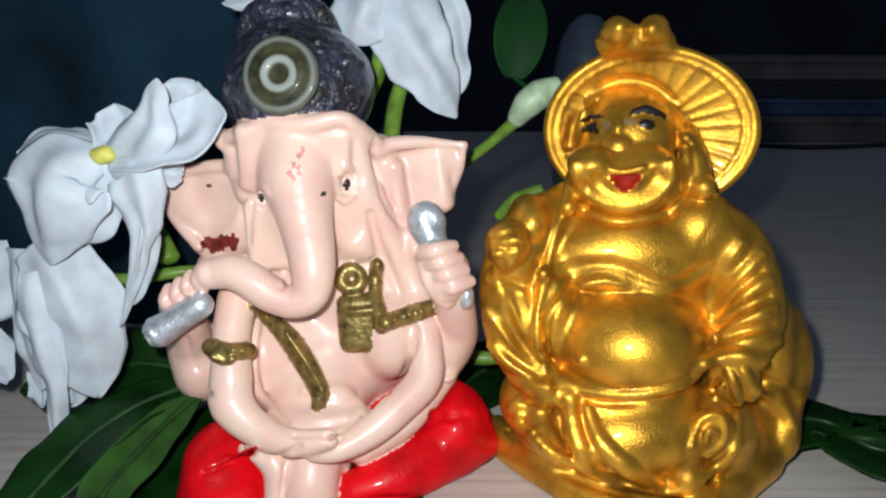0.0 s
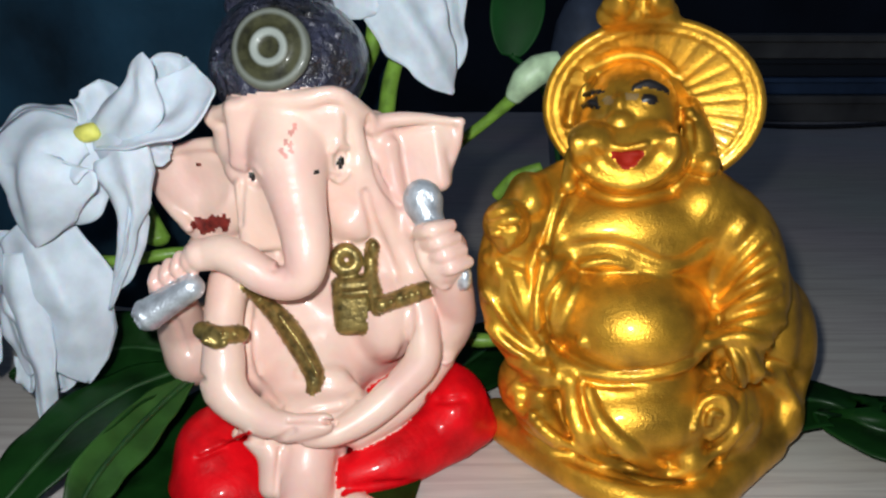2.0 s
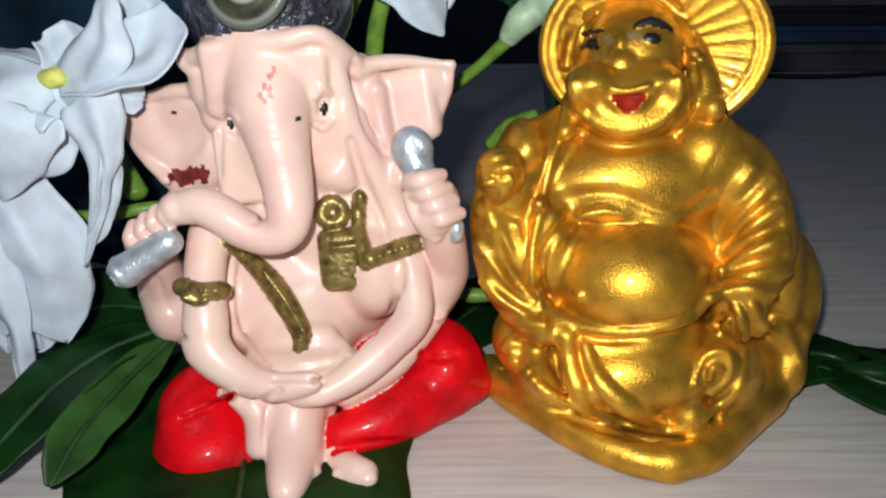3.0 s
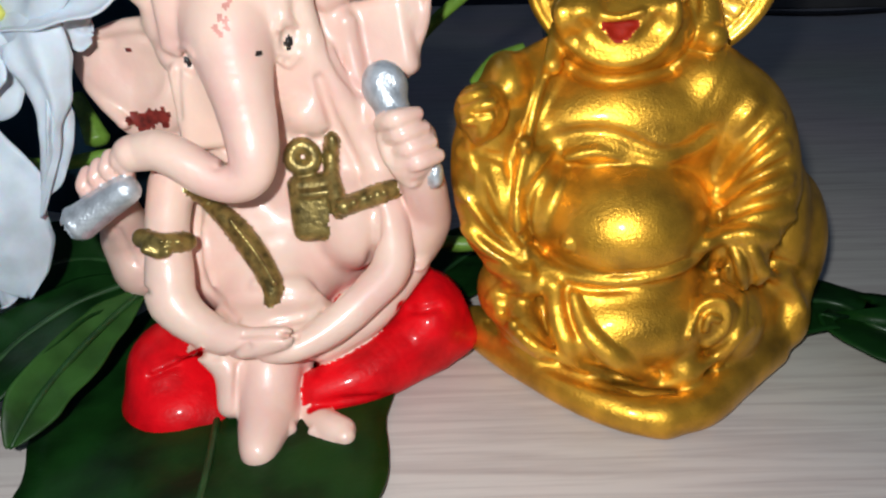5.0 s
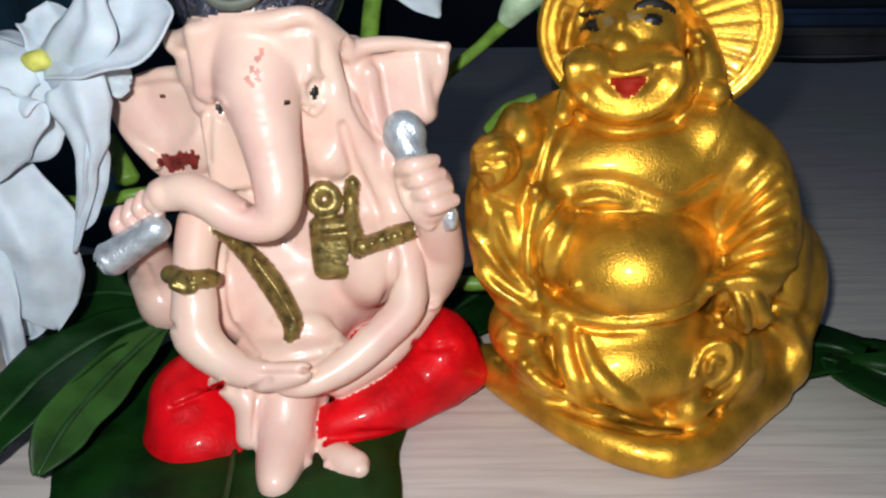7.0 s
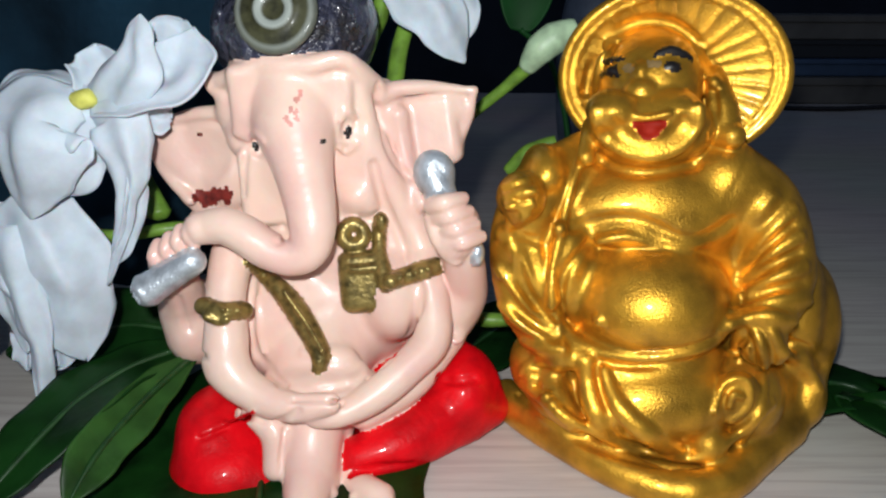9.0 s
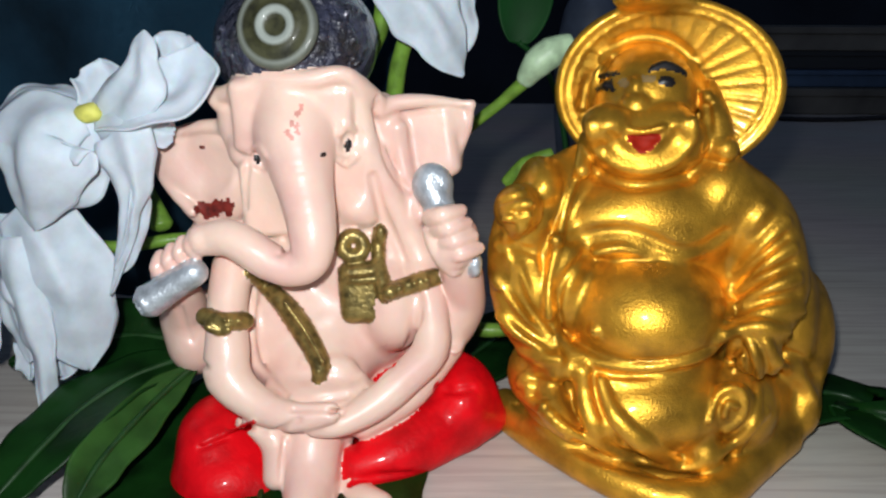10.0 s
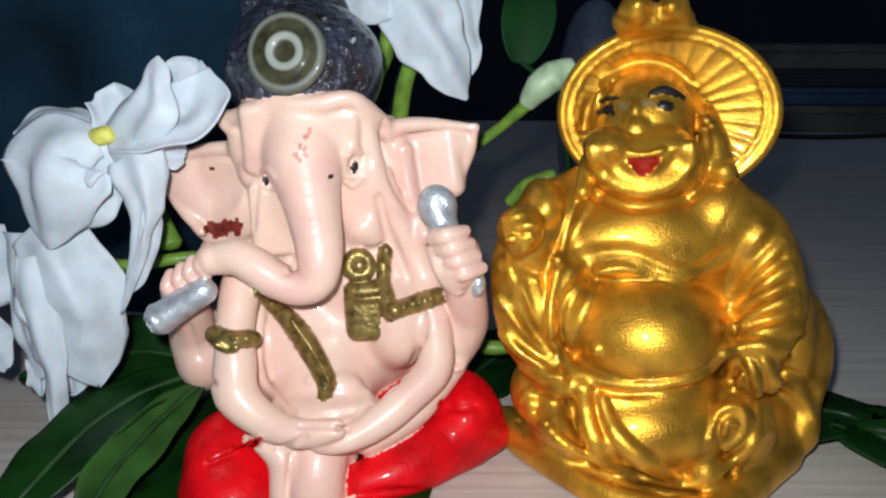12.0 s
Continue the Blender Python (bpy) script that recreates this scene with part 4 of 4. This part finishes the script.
# ---- flowers and leaves
def blade(base, tip, width, face, bow=0.15, cup=0.25, twist=0.0, thick=0.5, nu=30, nv=10, wave=0.0, seed=0, shape=0.7, round_tip=0.35, power=0.75, rag=0.0):
    """A curved petal or leaf from base to tip, lengths in mm, which faces the way given."""
    b, t = Vector(base), Vector(tip)
    ax = t - b
    n = ax.length
    ax.normalize()
    f = Vector(face)
    f = (f - ax * f.dot(ax)).normalized()
    side = ax.cross(f)
    rnd = random.Random(seed)
    ph = [rnd.uniform(0, 6.28) for _ in range(4)]
    bm = bmesh.new()
    rows = []
    for i in range(nu + 1):
        s = i / nu
        w = width / 2 * max(0.04, math.sin(math.pi * min(1, (s * (1 - round_tip * 0.35) + 0.04)) ** shape) ** power)
        a = twist * s
        sd = side * math.cos(a) + f * math.sin(a)
        up = f * math.cos(a) - side * math.sin(a)
        c = b + ax * n * s + f * (bow * n * math.sin(math.pi * s * 0.9))
        row = []
        for j in range(-nv, nv + 1):
            v = j / nv
            z = cup * w * v * v + wave * (math.sin(6 * s + ph[0] + 1.5 * v) * v * v + 0.6 * math.sin(15 * s + ph[1] - 3 * v) * v ** 4)
            q = c + sd * w * v * (1 + rag * noise.noise(Vector((3.2 * s, 3 * (v > 0), seed)))) + up * z
            row.append(bm.verts.new((q + rag * 2.2 * noise.noise_vector(q * 0.16 + Vector((seed, 0, 0))) * min(1, 3 * s)) * MM))
        rows.append(row)
    for r0, r1 in zip(rows, rows[1:]):
        for j in range(2 * nv):
            bm.faces.new((r0[j], r0[j + 1], r1[j + 1], r1[j]))
    bmesh.ops.recalc_face_normals(bm, faces=bm.faces[:])
    bmesh.ops.solidify(bm, geom=bm.faces[:], thickness=thick * MM)
    return bm


def stalk(pts, rad, sides=12):
    P = [Vector(p) for p in pts]
    rad = [rad] * len(P) if isinstance(rad, (int, float)) else rad
    L, R = [], []
    for i in range(len(P) - 1):
        p0, p1, p2, p3 = P[max(i - 1, 0)], P[i], P[i + 1], P[min(i + 2, len(P) - 1)]
        for j in range(6):
            t = j / 6
            L.append(0.5 * (2 * p1 + (p2 - p0) * t + (2 * p0 - 5 * p1 + 4 * p2 - p3) * t * t + (3 * p1 - p0 - 3 * p2 + p3) * t ** 3))
            R.append(rad[i] + (rad[i + 1] - rad[i]) * t)
    L.append(P[-1]), R.append(rad[-1])
    bm = bmesh.new()
    rings = []
    for i, (p, r) in enumerate(zip(L, R)):
        d = (L[min(i + 1, len(L) - 1)] - L[max(i - 1, 0)]).normalized()
        q = d.to_track_quat("Z", "Y")
        rings.append([bm.verts.new((p + q @ Vector((r * math.cos(2 * math.pi * k / sides), r * math.sin(2 * math.pi * k / sides), 0))) * MM) for k in range(sides)])
    for a, b in zip(rings, rings[1:]):
        for k in range(sides):
            bm.faces.new((a[k], a[(k + 1) % sides], b[(k + 1) % sides], b[k]))
    bm.faces.new(rings[0][::-1])
    bm.faces.new(rings[-1])
    return bm


def sheet(line, widths, face=(0, -1, 0.4), cup=0.2, ruffle=0.5, rag=0.5, seed=0, thick=0.3, nu=44, nv=9, fold=0.0, pleat=0.0):
    """A petal or leaf along a curved line, with its full widths in mm, cupped towards face, ruffled at the edges; fold bends it along the midrib."""
    P, n = [Vector(p) for p in line], len(line) - 1
    ph = (random.Random(seed).uniform(0, 6.28), seed * 1.7)

    def curve(s):
        i = min(int(s * n), n - 1)
        t = s * n - i
        p0, p1, p2, p3 = P[max(i - 1, 0)], P[i], P[i + 1], P[min(i + 2, n)]
        w = widths[i] + (widths[i + 1] - widths[i]) * (3 * t * t - 2 * t ** 3)
        return 0.5 * (2 * p1 + (p2 - p0) * t + (2 * p0 - 5 * p1 + 4 * p2 - p3) * t * t + (3 * p1 - p0 - 3 * p2 + p3) * t ** 3), w / 2
    bm = bmesh.new()
    rows = []
    for i in range(nu + 1):
        s = i / nu
        c, w = curve(s)
        d = (curve(min(1, s + 0.02))[0] - curve(max(0, s - 0.02))[0]).normalized()
        f = Vector(face)
        f = (f - d * f.dot(d)).normalized()
        side = d.cross(f)
        w *= min(1, math.sqrt(max(0.02, (1 - s) * 9)))
        row = []
        for j in range(-nv, nv + 1):
            v = j / nv
            edge = v * v
            z = pleat * w * math.sin(5.5 * v + ph[0] + 2.5 * s) * math.sin(math.pi * min(1, s * 1.1)) + cup * w * (edge - 0.3) + fold * w * abs(v) + ruffle * (math.sin(7 * s + ph[0] + 1.2 * v) * edge + 0.5 * math.sin(17 * s + ph[1] - 2.5 * v) * edge * edge)
            q = c + side * w * v * (1 + 0.16 * rag * noise.noise(Vector((4.5 * s, 5 * (v > 0), seed)))) + f * z
            row.append(bm.verts.new((q + rag * noise.noise_vector(q * 0.17 + Vector((seed * 3.1, 0, 0))) * min(1, 3 * s)) * MM))
        rows.append(row)
    for r0, r1 in zip(rows, rows[1:]):
        for j in range(2 * nv):
            bm.faces.new((r0[j], r0[j + 1], r1[j + 1], r1[j]))
    bmesh.ops.recalc_face_normals(bm, faces=bm.faces[:])
    bmesh.ops.solidify(bm, geom=bm.faces[:], thickness=thick * MM)
    return bm


def flower(label, eye, petals, group="white flowers"):
    fl = tagged(new("flower"), label, "flower", group)
    for i, (line, widths, face, cup, ruffle) in enumerate(petals):
        part("petal", sheet(line, widths, face, cup, ruffle, 0.7, i + 1, pleat=0.12), WHITE, fl)
    if eye:
        bm = bmesh.new()
        bmesh.ops.create_icosphere(bm, subdivisions=3, radius=1.7 * MM, matrix=Matrix.Translation(Vector(eye) * MM) @ Matrix.Diagonal((1.1, 0.7, 0.8, 1)))
        for v in bm.verts:
            v.co += v.normal * 0.4 * MM * noise.noise(v.co * 700)
        part("flower_eye", bm, YELLOW, fl, "yellow green centre")
    return fl


flower("white five-petalled flower with yellow centre, slightly wilted", (-50.0, 103.5, 54.5), [
    ([(-51.4, 104.5, 53.9), (-56.0, 102.0, 52.6), (-57.2, 100.5, 49.1), (-58.3, 101.0, 43.8), (-59.8, 103.0, 37.9)], [5.1, 14.6, 17.1, 10.8, 2.5], (-0.1, -1, 0.5), -0.35, 0.5),
    ([(-50.8, 105.0, 54.4), (-55.8, 106.0, 56.4), (-60.6, 107.0, 56.1), (-64.6, 107.0, 54.0)], [3.2, 5.8, 6.3, 2.5], (0, -0.8, 0.8), -0.4, 0.5),
    ([(-50.6, 105.0, 53.7), (-53.7, 104.0, 49.6), (-55.4, 103.5, 44.9), (-57.8, 104.0, 40.7)], [4.5, 11.5, 11.0, 3.0], (0.1, -1, 0.4), -0.3, 0.4),
    ([(-50.5, 106.0, 54.5), (-49.7, 107.5, 57.1), (-49.5, 108.5, 59.6), (-49.5, 109.0, 61.4)], [4.4, 7.4, 5.6, 1.3], (0.2, -1, 0.2), 0.35, 0.3),
    ([(-49.8, 104.5, 53.8), (-45.9, 103.0, 55.6), (-42.6, 102.0, 58.7), (-41.2, 103.0, 62.6), (-40.9, 104.0, 65.3)], [5.1, 9.5, 8.9, 4.8, 1.0], (-0.35, -1, 0.2), -0.3, 0.2),
    ([(-49.1, 104.5, 53.8), (-42.7, 102.5, 55.6), (-37.7, 103.0, 57.4), (-36.1, 105.0, 59.8), (-35.3, 107.5, 63.5)], [4.5, 7.0, 8.6, 8.0, 2.6], (-0.1, -0.9, 0.5), 0.45, 0.4),
    ([(-42.5, 107.0, 57.2), (-40.1, 109.0, 60.4), (-38.5, 110.5, 62.3), (-37.4, 111.0, 64.0)], [6.3, 8.9, 7.6, 3.2], (0.0, -1, 0.2), 0.3, 0.4),
    ([(-42.2, 106.0, 53.1), (-41.0, 107.0, 51.6), (-40.1, 108.0, 51.0)], [5.1, 5.1, 2.5], (0, -1, 0.3), 0.2, 0.3),
    ([(-49.5, 104.5, 53.4), (-45.9, 102.0, 52.4), (-45.2, 101.0, 49.0), (-45.1, 101.2, 44.7), (-46.2, 102.0, 40.0), (-48.3, 103.0, 34.2), (-51.4, 103.5, 27.3)], [4.5, 8.4, 8.6, 6.0, 2.8, 2.2, 2.0], (-0.1, -1, 0.35), -0.4, 0.45),
    ([(-44.2, 102.2, 44.0), (-44.8, 102.6, 40.3), (-47.3, 103.4, 34.5), (-49.2, 104.0, 30.5)], [2.5, 3.8, 2.8, 1.5], (0.8, -0.8, 0.1), 0.4, 0.4),
])
flower("white wilting flower seen from the side, petals hanging", None, [
    ([(-64.1, 106.0, 39.9), (-60.2, 103.5, 36.3), (-57.7, 102.0, 29.4), (-57.0, 102.4, 22.4), (-56.9, 104.0, 14.2)], [8.0, 13.0, 16.0, 12.5, 4.2], (0.25, -1, 0.3), -0.35, 0.8),
    ([(-63.2, 103.0, 36.5), (-62.8, 101.4, 29.6), (-61.7, 100.4, 22.4), (-61.5, 100.2, 16.5), (-62.1, 100.2, 10.4), (-63.1, 100.2, 1.3)], [4.0, 6.0, 4.6, 3.2, 3.0, 6.2], (0.2, -1, 0.1), -0.7, 0.6),
    ([(-67.3, 107.0, 38.9), (-67.3, 105.5, 29.8), (-66.7, 105.0, 22.1), (-66.3, 105.4, 14.7)], [5.1, 6.9, 5.6, 2.0], (-0.3, -1, 0.1), -0.4, 0.6),
    ([(-62.5, 106.0, 21.6), (-62.2, 106.5, 16.2), (-62.6, 107.0, 11.5)], [6.3, 6.3, 3.8], (0, -1, 0.2), 0.2, 0.9),
    ([(-68.6, 107.5, 16.7), (-68.8, 107.5, 12.5), (-68.9, 107.5, 10.5)], [3.0, 3.3, 1.5], (0, -1, 0.2), 0.2, 0.6),
    ([(-68.6, 108.0, 35.7), (-72.2, 107.5, 34.1), (-76.1, 107.5, 33.0), (-80.5, 108.0, 30.8)], [8.9, 14.0, 11.4, 3.8], (0, -1, 0.3), -0.3, 0.7),
    ([(-78.0, 107.0, 26.2), (-75.8, 107.0, 21.2), (-73.8, 107.0, 18.0), (-72.8, 107.0, 15.3)], [7.6, 8.9, 5.1, 1.8], (0, -1, 0.3), -0.2, 0.6),
])
flower("white flower hanging behind the dark cap", None, [
    ([(-8.8, 126.0, 82.2), (-11.9, 122.5, 77.6), (-14.3, 121.0, 73.7), (-16.1, 122.0, 69.8)], [7.4, 11.1, 10.6, 5.2], (-0.2, -1, 0.35), -0.45, 0.5),
    ([(-7.4, 126.0, 81.3), (-6.3, 122.5, 74.1), (-3.9, 121.5, 68.3), (-0.8, 122.0, 63.3), (2.3, 123.5, 57.8)], [9.5, 13.2, 12.2, 9.0, 2.1], (0.1, -1, 0.35), -0.3, 0.6),
    ([(-2.2, 128.0, 80.6), (0.6, 127.0, 73.3), (2.0, 127.0, 66.7), (2.5, 127.5, 60.9)], [8.5, 7.4, 5.2, 2.1], (0.2, -1, 0.2), 0.2, 0.7),
    ([(-17.5, 128.0, 83.2), (-25.1, 127.0, 79.1), (-32.0, 127.5, 77.6), (-37.5, 128.0, 76.7)], [10.6, 7.4, 4.2, 1.6], (0, -1, 0.6), -0.3, 0.4),
])

spray = tagged(new("flower_branch"), "fresh green branching flower stems behind the figurines", "stem")
part("stem", stalk([(-63.4, 118.0, 30.3), (-55.5, 118.0, 29.7), (-44.5, 120.0, 30.6), (-33.9, 132.0, 25.4)], [1.2, 1.1, 1.1, 1.2]), STEM, spray)
part("stem", stalk([(-51.4, 122.0, 39.6), (-49.5, 120.0, 36.0), (-48.4, 119.0, 33.3), (-48.1, 118.6, 32.4)], [1.0, 1.5, 2.0, 0.7]), STEM, spray)
part("stem", stalk([(-9.8, 132.0, 50.2), (-8.5, 130.0, 58.8), (-6.0, 128.0, 66.9), (-4.6, 128.0, 74.5)], [1.6, 1.5, 1.3, 1.0]), STEM, spray)
part("stem", stalk([(-13.6, 130.0, 60.8), (-11.5, 129.0, 64.9), (-10.9, 128.0, 68.8)], [1.6, 1.5, 1.2]), STEM, spray)
part("stem", stalk([(-9.6, 140.0, 31.3), (2.0, 134.0, 45.5), (9.3, 131.0, 52.3), (13.7, 129.0, 56.7)], [1.0, 1.0, 1.0, 1.3]), STEM, spray)
part("bud", stalk([(13.0, 129.0, 56.0), (15.0, 128.0, 59.2), (17.5, 128.0, 61.2), (21.0, 128.0, 63.0)], [1.4, 2.6, 2.7, 1.4]), BUD, spray, "pale closed bud")
part("stem", stalk([(4.3, 128.0, 10.0), (7.5, 126.0, 10.4), (12.0, 126.0, 10.4)], [1.3, 1.5, 1.2]), STEM, spray)
part("stem", stalk([(10.4, 128.0, 38.5), (13.9, 127.0, 42.0), (18.5, 127.0, 44.2)], [1.0, 1.6, 1.0]), STEM, spray)


def leaf(line, widths, face, fold, seed, cup=0.0, ruffle=0.3, mat=None):
    """A long leaf with a raised midrib, laid along the line."""
    ob = thing("leaf", (0, 0, 0), "long dark green glossy leaf lying on the table", "leaf", "dark green leaves")
    part("leaf_blade", sheet(line, widths, face, cup, ruffle, 0.5, seed, 0.35, 48, 8, fold), mat or LEAF, ob)
    up = Vector(face).normalized() * 0.3
    part("midrib", stalk([Vector(p) + up for p in line], [0.7] + [0.5] * (len(line) - 2) + [0.2], 8), RIB, ob)
    return ob


leaf([(-42.9, 110.0, 13.1), (-49.4, 104.0, 12.9), (-54.3, 98.0, 11.3), (-57.4, 92.0, 9.2), (-60.0, 86.0, 6.7), (-62.5, 80.0, 4.0)], [3.5, 9.5, 13.0, 13.0, 10.0, 3.0], (-0.25, -0.6, 1), 0.12, 1)
leaf([(-41.3, 107.0, 12.8), (-44.8, 100.5, 11.1), (-47.5, 94.0, 9.3), (-49.4, 88.0, 7.4), (-50.6, 82.0, 4.6)], [2.0, 6.0, 7.5, 7.0, 3.0], (0.5, -0.6, 0.9), 0.25, 3, mat=PALELEAF)
leaf([(-48.9, 122.0, 9.8), (-55.7, 122.0, 11.0), (-62.3, 122.0, 10.4), (-70.7, 122.0, 8.0), (-80.9, 122.0, 5.6)], [5.0, 13.0, 15.0, 12.0, 4.0], (0.1, -0.8, 1), 0.2, 2)
leaf([(-30, 134, 1.2), (-29.5, 112, 1.2), (-28, 95, 1.2), (-26, 80, 1.2), (-24.5, 62, 1.2), (-23.5, 36, 1.0)], [20, 42, 50, 46, 38, 6], (0, 0, 1), 0.0, 4, 0.0, 0.15)
leaf([(54.1, 109.5, 3.5), (64.4, 114.2, 3.5), (71.0, 112.9, 3.5), (73.7, 106.7, 3.0), (79.6, 105.0, 3.0), (96.5, 111.9, 2.0)], [15, 19, 13.0, 18, 21, 8], (0.0, 0.0, 1), 0.12, 5, 0.0, 0.35)
# added leaf: its dark green deepens the figures' shadow in the gap between them
leaf([(-8, 116, 1.0), (4, 131, 1.2), (15, 146, 1.4), (26, 160, 1.6)], [5, 22, 20, 3], (0, 0.1, 1), 0.02, 6)

# ---- dark things far behind
curtain = thing("curtain", (0, 172, 0), "dark blue cloth hanging in soft folds down to the table", "curtain")
bm = bmesh.new()
cols = [[bm.verts.new(((-420 + 3 * i) * MM, (5 * math.sin(i * 0.21) + 2.5 * math.sin(i * 0.53) + 0.05 * z * math.sin(i * 0.08)) * MM, z * MM)) for z in (0.3, 60, 140, 260)] for i in range(138)]
for a, b in zip(cols, cols[1:]):
    for k in range(3):
        bm.faces.new((a[k], b[k], b[k + 1], a[k + 1]))
bmesh.ops.solidify(bm, geom=bm.faces[:], thickness=1.2 * MM)
part("curtain_cloth", bm, CLOTH, curtain)

far = tagged(new("leaf"), "broad green leaf standing in the gloom behind", "leaf", "dark green leaves")
part("leaf_blade", blade((23.0, 230.0, 57.0), (26.5, 238.0, 82.0), 17, (0, -1, 0.2), 0.05, 0.2, 0, 0.5, power=0.5, shape=1.0), FARLEAF, far)
part("leaf_stalk", stalk([(42, 235, 0), (40, 234, 26), (33, 232, 48), (23.0, 230.0, 57.6)], 0.9), FARLEAF, far)
jar = tagged(new("jar"), "dull blue-grey rounded jar with a domed top in the gloom", "jar")
prof = [(0, 0), (9, 0), (11, 6), (13, 22), (14, 42), (13.2, 56), (11.5, 66), (8.5, 73), (4.5, 77), (0.5, 78)]
bm = bmesh.new()
loops = [[bm.verts.new(Vector((60 + r * math.cos(k * math.pi / 16), 300 + r * math.sin(k * math.pi / 16), z)) * MM) for k in range(32)] for r, z in prof[1:]]
for a, b in zip(loops, loops[1:]):
    for k in range(32):
        bm.faces.new((a[k], a[(k + 1) % 32], b[(k + 1) % 32], b[k]))
bm.faces.new(loops[0][::-1])
bm.faces.new(loops[-1])
part("jar_body", bm, GREYBLUE, jar)
cable = tagged(part("cable", stalk([(160, 470, 1.5), (230, 440, 1.5), (330, 455, 1.5), (480, 420, 1.5), (640, 470, 1.5)], 1.5), BLACK), "thin black cable lying across the table", "cable")


def flat_box(x0, x1, y0, y1, z0, z1, mat, label):
    """A shallow box with its lid a little proud."""
    ob = tagged(new("flat_box"), label, "box", "stack of flat boxes")
    part("box_body", slab(x0 + 2, x1 - 2, y0 + 2, y1, z0, z1 - (z1 - z0) * 0.3, 0.8), mat, ob, smooth=False)
    part("lid", slab(x0, x1, y0, y1 + 2, z1 - (z1 - z0) * 0.3 + 0.1, z1, 0.8), mat, ob, smooth=False)


flat_box(120, 600, 468, 515, 0.2, 17, BROWNCARD, "flat brown-grey box at the far end of the table")
flat_box(150, 590, 474, 512, 17.2, 28, BLUECARD, "flat blue box lying on the stack in the gloom")
flat_box(140, 610, 480, 514, 28.2, 40, SHADE, "flat black box lying on the stack in the gloom")
flat_box(110, 600, 476, 513, 40.2, 55, BROWNCARD, "flat olive-grey box on top of the stack")
